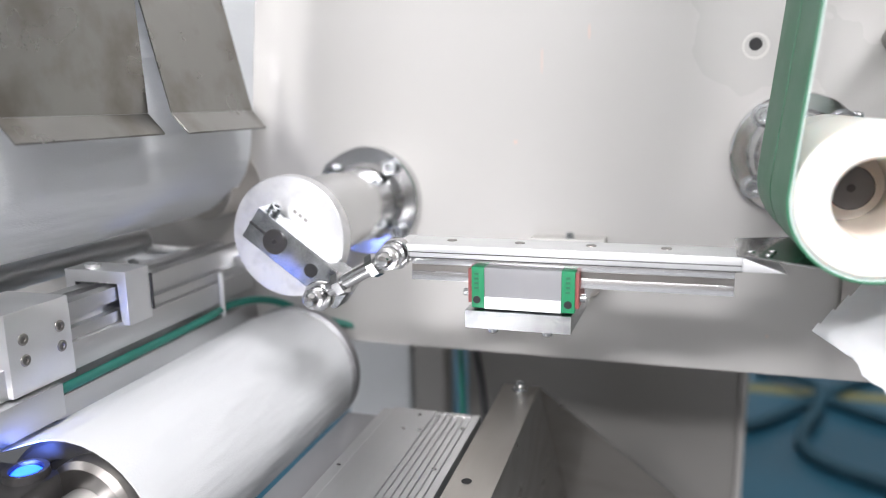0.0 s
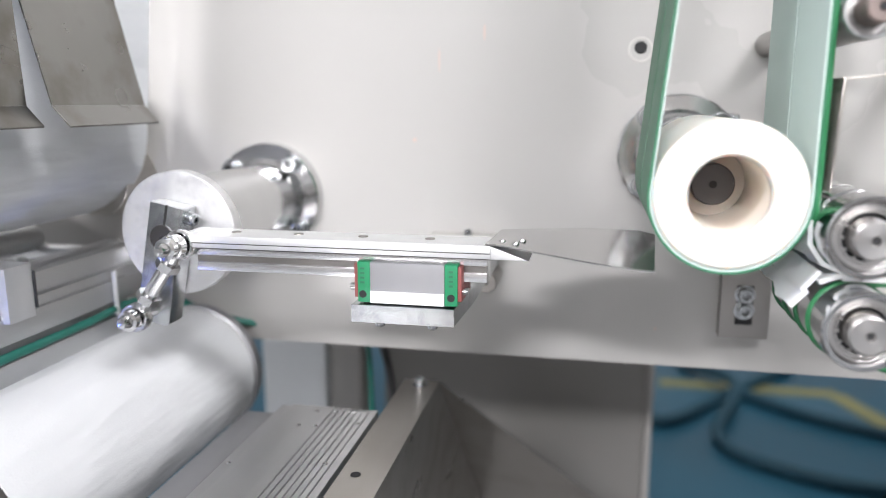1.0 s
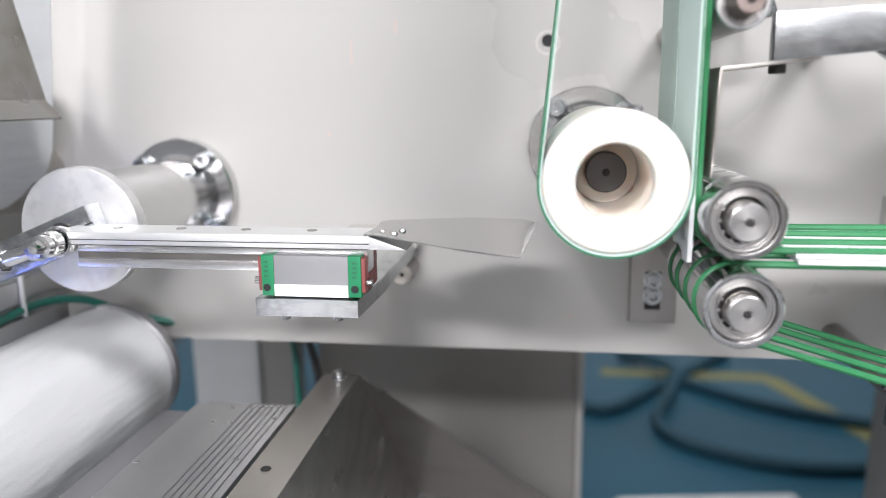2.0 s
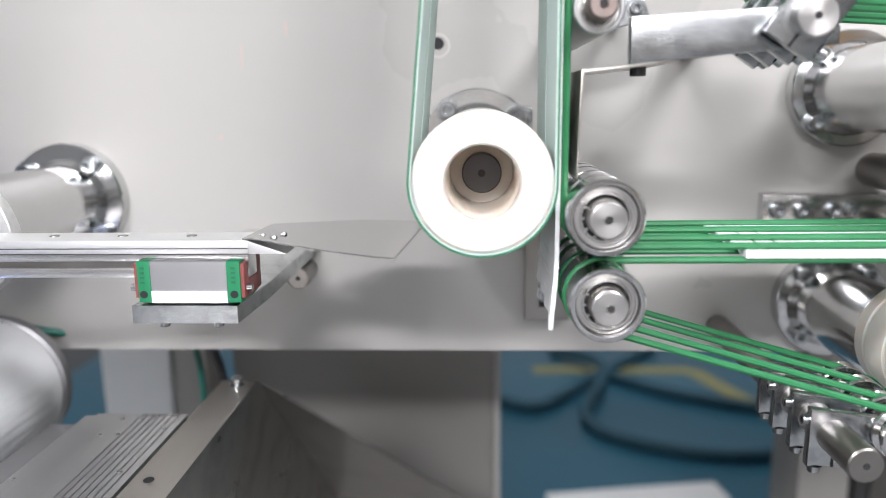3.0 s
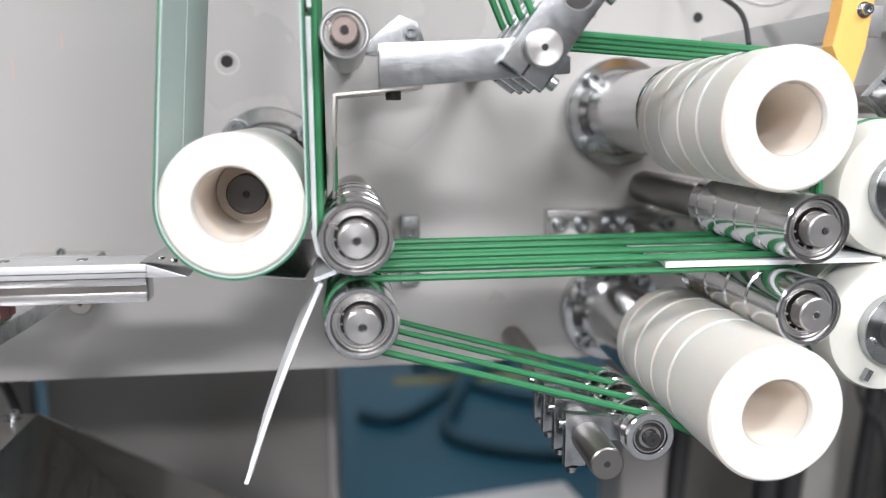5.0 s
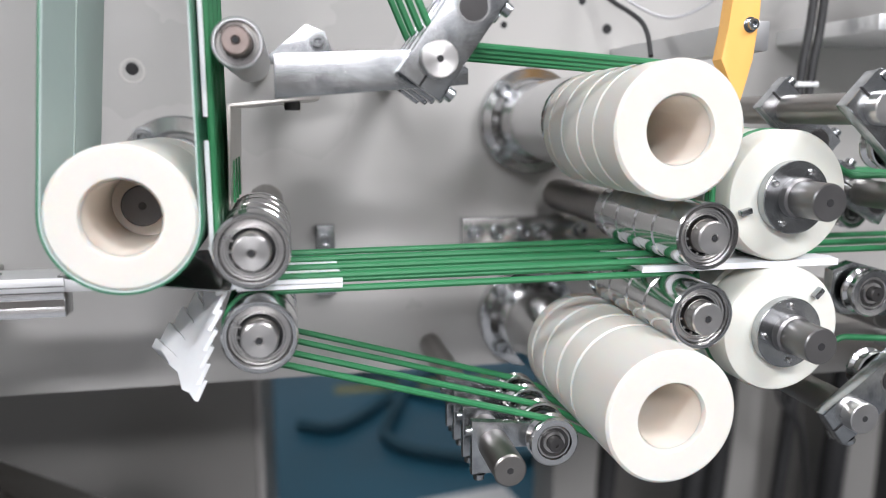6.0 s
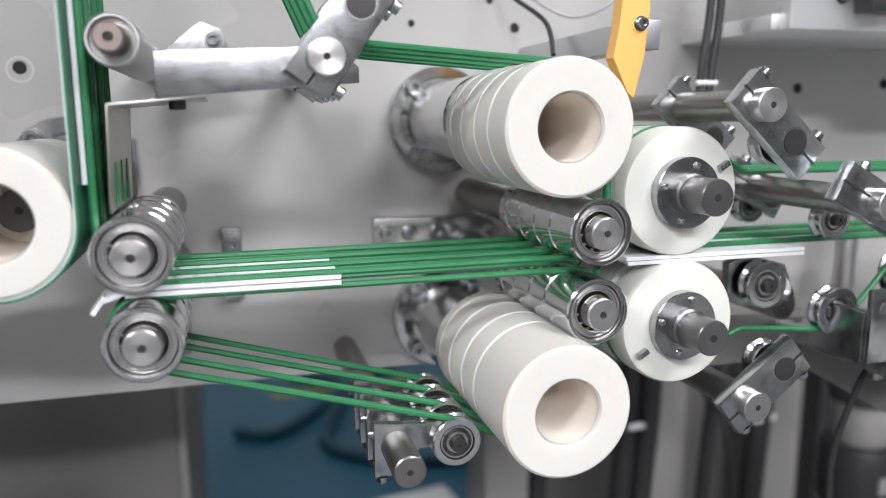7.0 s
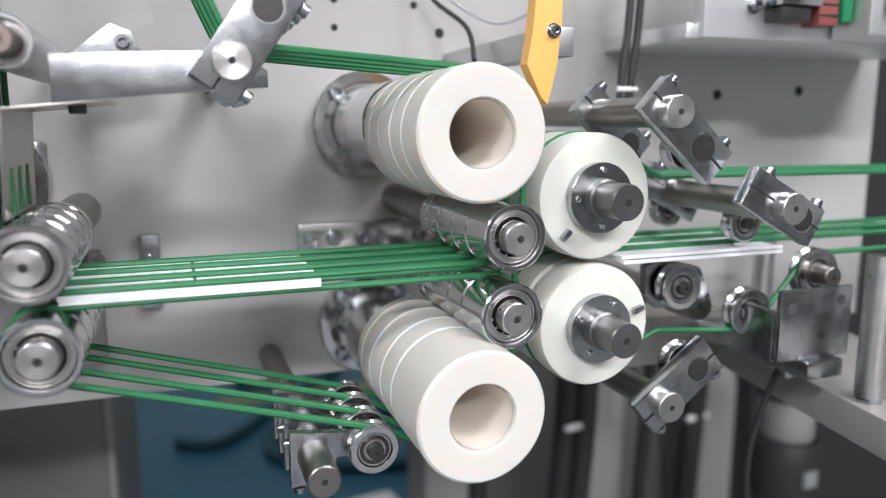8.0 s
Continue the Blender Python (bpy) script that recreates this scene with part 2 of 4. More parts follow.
# ---- setting ----
Y0 = 0.733
bm = B()
prism(bm, [(-1.3, 0.915), (1.045, 0.915), (1.045, 1.75), (-1.3, 1.75)], Y0, Y0 + 0.02, 0.0015)
panel = solid("wall_panel", bm, M_PANEL, "cream painted steel machine side panel with drilled holes", "machine panel", kind="structure")
HOLES = [(0.191, 1.157, 0.0036), (0.557, 1.194, 0.0032), (0.47, 1.195, 0.0022), (0.47, 1.216, 0.0022), (0.94, 1.153, 0.0038), (0.84, 1.148, 0.0038), (0.535, 1.24, 0.0024), (0.535, 1.215, 0.0024)]
# No holes are cut: black discs carry their shade.
for x, z, r in HOLES:
    bm = B()
    lathe(bm, [(r * 1.25, Y0 - 0.0004), (r, Y0 - 0.0008), (r, Y0 - 0.0006), (0, Y0 - 0.0005)], 20, x, z)
    part("drilled_hole", bm, M_DARK, panel, "drilled hole with its shade laid on as a black disc")
bm = B()
lathe(bm, [(0.0092, Y0 - 0.0002), (0.009, Y0 - 0.0005), (0.0075, Y0 - 0.0005), (0.0073, Y0)], 40, 0.191, 1.1555)
part("sticker_ring", bm, M_PALE, panel, "faint pale ring round the hole")
for x, z, w, h in [(0.041, 1.150, 0.0008, 0.010), (0.021, 1.089, 0.0018, 0.0018), (0.076, 1.17, 0.001, 0.006), (0.212, 0.945, 0.0012, 0.0012)]:
    bm = B()
    lathe(bm, [(w, Y0 - 0.0003), (0, Y0 - 0.0004)], 10, 0, 0)
    ob = part("rust_mark", bm, M_RUST, panel, "reddish rust mark")
    ob.matrix_basis = Matrix.Translation((x, 0, z)) @ Matrix.Diagonal((1, 1, h / w, 1))

# Unseen outside the walkway; grey there keeps blue bounce out of the metal.
bm = B()
box(bm, -5, 6, -5, 6, -0.05, 0)
floor = solid("floor", bm, M_NEUTRAL_FLOOR, "factory floor, made grey where unseen to keep reflections neutral", "floor", kind="structure")
bm = B()
box(bm, -1.5, 3.5, 1.62, 5.0, 0.0, 0.0004)
part("walkway", bm, M_FLOOR, floor, "blue epoxy coated walkway")
bm = B()
box(bm, -5, 6, -5, 6, 3.2, 3.3)
solid("ceiling", bm, M_WALL, "plain white factory ceiling", "ceiling", kind="structure")
for nm, a in (("wall_north", (-5, 6, 6, 6.1)), ("wall_south", (-5, 6, -5.1, -5)), ("wall_west", (-5.1, -5, -5, 6)), ("wall_east", (6, 6.1, -5, 6))):
    bm = B()
    box(bm, a[0], a[1], a[2], a[3], 0, 3.2)
    solid(nm, bm, M_WALL, "plain painted factory wall", "wall", kind="structure")
# Added out of view so that front-facing metal reflects something dark.
bm = B()
box(bm, -5, 6, -4.99, -4.97, 0.0, 1.9)
solid("reflection_board", bm, M_BOX, "unseen dark board added to darken reflections in the metal", "wall", kind="structure")
for x, y, w in CEILING_LAMPS:
    la = bpy.data.lights.new("ceiling_lamp", "AREA")
    la.shape, la.size, la.size_y, la.energy, la.color = "RECTANGLE", 1.2, 0.5, w, (0.97, 0.955, 0.97)
    o = new("ceiling_lamp", la)
    o.matrix_basis = pose(x, y, 3.1)
    lt = thing("ceiling_light", "white rectangular ceiling light panel switched on", "ceiling light", (x, y, 3.13), "ceiling lights")
    bm = B()
    box(bm, -0.63, 0.63, -0.28, 0.28, 0.0, 0.07, 0.004)
    part("housing", bm, M_WALL, lt)
    bm = B()
    box(bm, -0.6, 0.6, -0.25, 0.25, -0.008, -0.001)
    part("diffuser", bm, M_LAMP, lt, "glowing diffuser")

# yellow floor lines
bm = B()
box(bm, 0.45, 1.12, 3.08, 3.16, 0.0005, 0.002)
part("floor_line", bm, M_YELLOW, floor, "worn yellow floor line")
bm = B()
prism(bm, [(0, 0), (0.08, 0), (0.08, 0.002), (0, 0.002)], -1.2, 0)
o = part("floor_line", bm, M_YELLOW, floor, "worn yellow floor line")
o.matrix_basis = pose(1.07, 3.1, 0.0006, 0, 0, 20)


def hose(name, pts, r, m, label, cat="hose"):
    p = [Vector(q) for q in pts]
    out = []
    for i in range(len(p) - 1):
        a, b, c, d = p[max(i - 1, 0)], p[i], p[i + 1], p[min(i + 2, len(p) - 1)]
        for k in range(8):
            t = k / 8
            out.append(0.5 * ((2 * b) + (c - a) * t + (2 * a - 5 * b + 4 * c - d) * t * t + (3 * b - a - 3 * c + d) * t ** 3))
    out.append(p[-1])
    return solid(name, tube(B(), out, r, 12), m, label, cat)


hose("floor_hose", [(0.30, 2.75, 0.022), (0.45, 2.7, 0.022), (0.7, 3.0, 0.022), (1.0, 3.35, 0.022)], 0.021, M_HOSE, "dark grey duct hose lying on the blue floor")
hose("floor_hose", [(0.55, 3.3, 0.022), (0.72, 3.0, 0.062), (0.6, 2.6, 0.022), (0.75, 2.4, 0.022), (1.1, 2.33, 0.022), (1.7, 2.5, 0.022)], 0.021, M_HOSE, "dark grey duct hose curling on the blue floor")
hose("floor_hose", [(0.75, 3.0, 0.022), (1.0, 2.8, 0.022), (1.4, 2.65, 0.022), (1.9, 2.7, 0.022)], 0.021, M_HOSE, "dark grey duct hose lying on the blue floor")
bm = B()
box(bm, -0.25, 0.25, -0.2, 0.2, 0.0006, 0.02, 0.003)
solid("floor_board", bm, M_LABEL, "white board lying on the blue floor", "board").matrix_basis = pose(0.69, 1.93, 0, 0, 0, 9)

# dark cabinet beneath the panel
bm = B()
box(bm, -0.13, 0.242, 1.15, 1.6, 0, 1.05, 0.004)
cab = thing("machine_cabinet", "dark grey painted steel machine cabinet below the panel", "cabinet", (0, 0, 0))
part("cabinet_body", bm, M_BOX, cab)
bm = B()
box(bm, 0.2422, 0.252, 1.147, 1.6, 0, 1.05, 0.002)
part("edge_strip", bm, M_FRAME, cab, "lighter edge strip")
bm = B()
box(bm, -0.3, -0.2, 1.1, 1.3, 0.2, 0.9, 0.012)
tank = solid("plastic_tank", bm, M_TANK, "white plastic tank behind the machine", "tank")
bm = B()
box(bm, -0.195, -0.15, 1.1, 1.15, 0.0, 0.95, 0.003)
solid("frame_post", bm, M_FRAME, "grey painted steel frame post", "post")
hose("air_hose", [(-0.03, 0.745, 0.917), (-0.05, 0.82, 0.89), (-0.056, 0.85, 0.8), (-0.057, 0.85, 0.5), (-0.05, 0.86, 0.0)], 0.003, M_TEAL, "teal green air hose hanging beneath the panel")
hose("black_cable", [(-0.02, 0.745, 0.917), (-0.04, 0.84, 0.88), (-0.035, 0.87, 0.78), (-0.02, 0.88, 0.5), (-0.02, 0.88, 0.0)], 0.0042, M_RUBBER, "black cable hanging beneath the panel", "cable")


# ---- rollers ----
def flange_stand(x, z, y_end, r_tube=0.022, bolts=4, r=0.039, phase=45):
    th = thing("roller_stand", "bright steel flange with tube bolted to the panel", "roller stand", (x, Y0, z), "roller stands")
    bm = B()
    lathe(bm, [(0, -0.012), (r - 0.001, -0.012), (r, -0.011), (r, 0), (0, 0)], 48)
    part("flange", bm, M_CHROME, th)
    bm = B()
    d = y_end - Y0
    lathe(bm, [(0, d), (r_tube - 0.001, d), (r_tube, d + 0.001), (r_tube, -0.018), (r_tube + 0.004, -0.0125), (0, -0.0125)], 40)
    part("stand_tube", bm, M_CHROME, th)
    for i in range(bolts):
        a = radians(phase + 360 * i / bolts)
        screw(th, (r - 0.008) * math.cos(a), -0.012, (r - 0.008) * math.sin(a), 0.0062)
    return th


def grooved(r, y0, y1, grooves, gw, gd):
    prof = [(0, y0), (r - 0.001, y0), (r, y0 + 0.001)]
    for g in grooves:
        prof += [(r, g - gw), (r - gd, g - gw * 0.4), (r - gd, g + gw * 0.4), (r, g + gw)]
    return prof + [(r, y1 - 0.001), (r - 0.001, y1), (0, y1)]


BELT_Y = [0.531, 0.554, 0.579, 0.601]


def bearing_roller(name, label, x, z, y, r, y1, grooves, shaft_r, m=None, group="nip rollers", end_m=None):
    """A steel tube roller with a ball bearing and a shaft end at its front."""
    th = thing(name, label, "roller", (x, y, z), group)
    bm = B()
    d = 0.003
    prof = [(r * 0.84, d), (r * 0.86, 0), (r - 0.0008, 0), (r, 0.0008)]
    for g in grooves:
        g = g - y
        gw, gd = (0.0015, 0.0013) if x > 0.5 else (0.0028, 0.0022)
        prof += [(r, g - gw), (r - gd, g - gw * 0.5), (r - gd, g + gw * 0.5), (r, g + gw)]
    prof += [(r, y1 - y), (0, y1 - y)]
    lathe(bm, prof, 48)
    part("sleeve", bm, m or M_CHROME, th)
    bm = B()
    lathe(bm, [(r * 0.84, d), (r * 0.84, d + 0.001), (r * 0.81, d + 0.0004), (r * 0.75, d + 0.0004), (r * 0.735, d + 0.0016), (r * 0.655, d + 0.0016), (r * 0.64, d + 0.0006), (r * 0.605, d + 0.0006), (r * 0.60, d + 0.004)], 48)
    ring = part("bearing_ring", bm, M_TURNED, th)
    bm = B()
    lathe(bm, [(r * 0.62, d + 0.0035), (shaft_r * 0.98, d + 0.0035)], 40)
    part("bearing_gap", bm, M_DARK, ring, "bearing gap with its shade coloured black")
    # Flat dark rings draw the shade of turned grooves; nothing is recessed.
    for r0, r1, yy in ((0.912, 0.921, -0.0002), (0.81, 0.828, d + 0.0003), (0.648, 0.660, d + 0.0005)):
        bm = B()
        lathe(bm, [(r * r0, yy), (r * r1, yy)], 44)
        part("groove_ring", bm, M_SHAFT, ring, "flat dark ring for the shade of a turned groove")
    bm = B()
    lathe(bm, [(shaft_r * 1.03, d + 0.003), (shaft_r * 1.03, d - 0.001), (shaft_r * 0.99, d - 0.001)], 40)
    part("circlip", bm, M_GREYSHAFT, th)
    for i in range(5):
        a = radians(110 + 30 * i + 150 * x)
        bm = B()
        lathe(bm, [(0, d + 0.0002), (r * 0.035, d + 0.0002), (r * 0.045, d + 0.0009)], 10, r * 0.565 * math.cos(a), r * 0.565 * math.sin(a))
        part("bearing_ball", bm, M_TURNED, ring)
    bm = B()
    e = -0.014 if end_m else -0.006
    lathe(bm, [(0, e + 0.002), (0.0013, e + 0.0018), (0.0022, e), (shaft_r - 0.0008, e), (shaft_r, e + 0.0008), (shaft_r, y1 - y + 0.002), (0, y1 - y + 0.002)], 32)
    centre_hole(part("shaft", bm, end_m or M_TURNED, th), e)
    bm = B()
    lathe(bm, [(0, y1 - y + 0.0005), (r * 0.7 - 0.001, y1 - y + 0.0005), (r * 0.7, y1 - y + 0.0015), (r * 0.7, Y0 - y), (0, Y0 - y)], 32)
    part("rear_shaft", bm, M_GREYSHAFT, th, "dull brownish grey steel shaft")
    return th


NIP = [("nipT", 0.2815, 1.0590, 0.509, 0.0187), ("nipB", 0.2835, 1.0160, 0.509, 0.0187), ("nip2T", 0.5190, 1.0600, 0.503, 0.0185), ("nip2B", 0.5165, 1.0165, 0.500, 0.0185)]
for i, (k, x, z, y, r) in enumerate(NIP):
    bearing_roller("nip_roller", "polished steel grooved roller with open ball bearing", x, z, y, r, 0.613, BELT_Y, 0.0091)
bearing_roller("guide_roller", "small steel tube roller with a rusty shaft end", 0.278, 1.1575, 0.5275, 0.0125, 0.655, [], 0.0068, M_ALU_Y, "guide rollers", M_RUSTY)


def nylon_roller(x, z, y, r, bore, y1, grooves, label, m, shaft_y):
    th = thing("nylon_roller", label, "roller", (x, y, z), "large white rollers")
    bm = B()
    prof = [(bore, 0.003), (bore + 0.0012, 0.0), (r - 0.0016, 0), (r, 0.0016)]
    for g in grooves:
        g -= y
        prof += [(r, g - 0.0016), (r - 0.0012, g - 0.0007), (r - 0.0012, g + 0.0007), (r, g + 0.0016)]
    prof += [(r, y1 - y - 0.001), (r - 0.001, y1 - y), (bore * 0.5, y1 - y)]
    lathe(bm, prof, 72)
    part("roller_body", bm, m, th)
    d = shaft_y - y
    bm = B()
    lathe(bm, [(0, d + 0.012), (bore - 0.0004, d + 0.012)], 40)
    lathe(bm, [(bore - 0.0002, 0.0028), (bore - 0.0002, d + 0.013)], 56)
    part("bore_wall", bm, M_BORE, th, "nylon bore wall with tan shading put into its colour")
    bm = B()
    lathe(bm, [(0, d + 0.003), (0.0018, d + 0.003), (0.002, d), (0.0104, d), (0.011, d + 0.0005), (0.011, d + 0.02)], 32)
    centre_hole(part("shaft_end", bm, M_SHAFT, th, "dark steel shaft end"), d, 0.002)
    return th


nylon_roller(0.2225, 1.0755, 0.515, 0.0348, 0.0182, 0.64, [0.6, 0.612, 0.624, 0.633], "large cream white nylon roller with a deep bore", M_WHITE, 0.567)
flange_stand(0.2205, 1.081, 0.64, 0.028, 4, 0.043, 40)
nylon_roller(0.4995, 1.116, 0.503, 0.0368, 0.0182, 0.613, BELT_Y, "large cream white nylon roller with belt grooves", M_WHITE, 0.60)
flange_stand(0.4915, 1.12, 0.613, 0.030, 4, 0.042)
nylon_roller(0.492, 0.968, 0.482, 0.0368, 0.0182, 0.613, BELT_Y, "large cream white nylon roller with belt grooves", M_WHITE, 0.60)
flange_stand(0.4925, 0.958, 0.613, 0.030, 4, 0.042)

SPUN = []


def wheel(x, z, y, start, sense):
    th = thing("feed_wheel", "milky white nylon wheel with steel hub and shaft", "wheel", (x, y, z), "white feed wheels")
    r = 0.0382
    bm = B()
    lathe(bm, [(0.012, -0.001), (r - 0.004, 0), (r - 0.0012, 0.0008), (r, 0.003), (r, 0.02), (r - 0.002, 0.022), (r - 0.002, 0.026), (r, 0.028), (r, 0.115), (0.012, 0.115)], 72)
    part("tyre", bm, M_WHITE2, th)
    bm = B()
    lathe(bm, [(0.010, -0.007), (0.0205, -0.007), (0.021, -0.0065), (0.021, -0.001), (0.010, -0.001)], 48)
    hub = part("hub", bm, M_ZINC, th)
    for i in range(4):
        a = radians(45 + 90 * i)
        bm = B()
        lathe(bm, [(0, -0.0085), (0.0012, -0.0088), (0.0019, -0.0082), (0.002, -0.007)], 14, 0.0165 * math.cos(a), 0.0165 * math.sin(a))
        part("hub_screw", bm, M_CHROME, hub)
    bm = B()
    box(bm, 0.0265, 0.0335, -0.0045, -0.0005, -0.0017, 0.0017, 0.0005)
    part("set_screw", bm, M_ZINC, th)
    bm = B()
    lathe(bm, [(0, -0.032), (0.0016, -0.033), (0.0018, -0.034), (0.0098, -0.034), (0.0104, -0.0332), (0.0104, -0.013), (0.0118, -0.012), (0.0118, 0.13), (0, 0.13)], 32)
    centre_hole(part("shaft", bm, M_WHEELSHAFT, th, "dark steel shaft"), -0.034, 0.0021)
    SPUN.append((th, x, y, z, start, sense))
    return th


wheel(0.582, 1.0780, 0.525, 113, 1)
wheel(0.584, 0.9985, 0.524, 130, -1)


# ---- belts ----
def belt_path(circles, closed=True, seg=14):
    """Points of a belt round circles (x, z, r, sense), +1 counter-clockwise."""
    k = len(circles)
    tang = []
    for i in range(k if closed else k - 1):
        (ax, az, ar, sa), (bx, bz, br, sb) = circles[i], circles[(i + 1) % k]
        d = Vector((bx - ax, bz - az))
        D = d.length
        u = d / D
        n = Vector((-u.y, u.x))
        c = (sb * br - sa * ar) / D
        m = u * c + n * math.sqrt(max(0, 1 - c * c))
        tang.append((Vector((ax, az)) - m * sa * ar, Vector((bx, bz)) - m * sb * br))
    pts = []
    for i in range(k):
        x, z, r, s = circles[i]
        if not closed and i in (0, k - 1):
            pts.append(tang[0][0] if i == 0 else tang[-1][1])
            continue
        p, q = tang[i - 1][1], tang[i][0]
        a0, a1 = math.atan2(p.y - z, p.x - x), math.atan2(q.y - z, q.x - x)
        da = (a1 - a0) * s % (2 * math.pi)
        steps = max(2, int(seg * da / math.pi) + 1)
        for j in range(steps + 1):
            a = a0 + s * da * j / steps
            pts.append(Vector((x + r * math.cos(a), z + r * math.sin(a))))
    return pts


G = 0.0180
belts = []
for i, y in enumerate(BELT_Y):
    up = belt_path([(0.276, 1.75, 0.012, 1), (0.2815, 1.059, G, 1), (0.519, 1.060, G, 1), (0.4995, 1.116, 0.036, 1), (0.388, 1.178, 0.0185, -1), (0.336, 1.28, 0.012, -1), (0.312, 1.75, 0.012, 1)], True)
    bm = tube(B(), [(p.x, y, p.y) for p in up], 0.0020, 8, True)
    solid("round_belt", bm, M_GREEN, "thin green round drive belt over the upper rollers", "belt", "upper green belts")
    lo = belt_path([(0.2835, 1.016, G, -1), (0.5165, 1.0165, G, -1), (0.492, 0.968, 0.036, -1), (0.444, 0.939, 0.0115, 1)], True)
    bm = tube(B(), [(p.x, y, p.y) for p in lo], 0.0020, 8, True)
    solid("round_belt", bm, M_GREEN, "thin green round drive belt over the lower rollers", "belt", "lower green belts")
for y in (0.549, 0.575, 0.60):
    up = belt_path([(0.582, 1.078, 0.037, 1), (3.6, 1.078, 0.037, 1), (3.6, 1.058, 0.012, 1), (0.645, 1.0965, 0.009, -1)], True)
    solid("round_belt", tube(B(), [(p.x, y, p.y) for p in up], 0.002, 8, True), M_GREEN, "green round belt leaving the white feed wheels", "belt", "outfeed belts")
for y in (0.575, 0.60):
    lo = belt_path([(0.545, 0.96, 0.0005, 1), (0.584, 0.9985, 0.037, -1), (3.6, 1.036, 0.0005, 1)], False)
    solid("round_belt", tube(B(), [(p.x, y, p.y) for p in lo], 0.002, 8), M_GREEN, "green round belt leaving the lower feed wheel", "belt", "outfeed belts")
lo = belt_path([(0.54, 1.03, 0.0005, 1), (0.584, 0.9985, 0.037, 1), (0.648, 0.972, 0.0115, -1), (0.721, 0.9905, 0.0135, 1), (0.780, 1.014, 0.0145, -1), (3.6, 1.0385, 0.0005, 1)], False)
solid("round_belt", tube(B(), [(p.x, 0.5475, p.y) for p in lo], 0.002, 8), M_GREEN, "green round belt winding over the outfeed pulleys", "belt", "outfeed belts")


def flat_belt(y0, y1):
    th = thing("flat_belt", "wide flat green conveyor belt, its inner side paled for reflected light", "belt", (0, 0, 0), "flat belts")
    for nm, m, r0, r1 in (("belt_inner", M_BELT_INNER, 0.0, 0.0007), ("belt_cover", M_FLAT, 0.0007, 0.0019)):
        a = belt_path([(0.2225, 1.0755, 0.0349 + r0, 1), (0.247, 1.6, 0.0105 + r0, 1)], True, 40)
        b = belt_path([(0.2225, 1.0755, 0.0349 + r1, 1), (0.247, 1.6, 0.0105 + r1, 1)], True, 40)
        bm = B()
        k = len(a)
        rows = [[bm.verts.new((p.x, y, p.y)) for p in q] for q, y in ((a, y0), (b, y0), (b, y1), (a, y1))]
        for u in range(4):
            for i in range(k):
                bm.faces.new([rows[u][i], rows[u][(i + 1) % k], rows[(u + 1) % 4][(i + 1) % k], rows[(u + 1) % 4][i]])
        part(nm, bm, m, th)
    return th


flat_belt(0.5155, 0.5685)
flat_belt(0.5712, 0.628)


# ---- clamps, levers, brackets ----
def clamp_arm(x, z, angle, length, width, y, thick, label, first=0.012, other=None, group="clamp arms", shafts=True, side=1):
    """A split clamp bar whose first hole sits at (x, z); it points along angle."""
    th = thing("clamp_arm", label, "clamp", (x, y, z), group)
    th.matrix_basis = pose(x, y, z, 0, -angle, 0)
    w = width / 2
    bm = B()
    prism(bm, [(-first, -w), (length - first, -w), (length - first, w), (-first, w)], 0, thick, 0.0012)
    bar = part("clamp_bar", bm, M_ZINC, th)
    for hx, s in ((0.0, -1), (other if other else length - 2 * first, 1)):
        # The slit's shade is a thin black box on the bar.
        bm = B()
        end = -first if s < 0 else length - first
        box(bm, min(hx, end), max(hx, end), -0.0004, 0.002, -0.0006, 0.0006)
        part("slit", bm, M_DARK, bar, "clamping slit with its shade laid on as a black strip")
        screw(th, hx + 0.62 * (end - hx), thick * 0.5, side * w, 0.0036, -90 * side)
        if s == 1:
            bm = B()
            lathe(bm, [(0, -0.0006), (0.0072, -0.0006), (0.0074, 0.0004)], 28, hx, 0)
            part("pin_end", bm, M_SHAFT, th, "dark pin end")
            bm = B()
            lathe(bm, [(0.0074, 0.0002), (0.0076, -0.0003), (0.0086, -0.0003), (0.0088, 0.0002)], 32, hx, 0)
            part("hole_rim", bm, M_CHROME, bar)
    if shafts:
        bm = B()
        lathe(bm, [(0, -0.0065), (0.0015, -0.0068), (0.0017, -0.0085), (0.0088, -0.0085), (0.0094, -0.008), (0.0094, 0.0001)], 32)
        centre_hole(part("shaft_end", bm, M_TURNED, th), -0.0085, 0.0017)
    return th


def rod(name, label, x, z, y0, y1, r, m=None, group="support shafts"):
    th = solid(name, lathe(B(), [(0, y0 + 0.0015), (0.0015, y0 + 0.0015), (0.0018, y0), (r - 0.0008, y0), (r, y0 + 0.0008), (r, y1), (0, y1)], 32, x, z),
               m or M_GREYSHAFT, label, "shaft", group)
    centre_hole(th, y0, 0.0017, x, z)
    return th


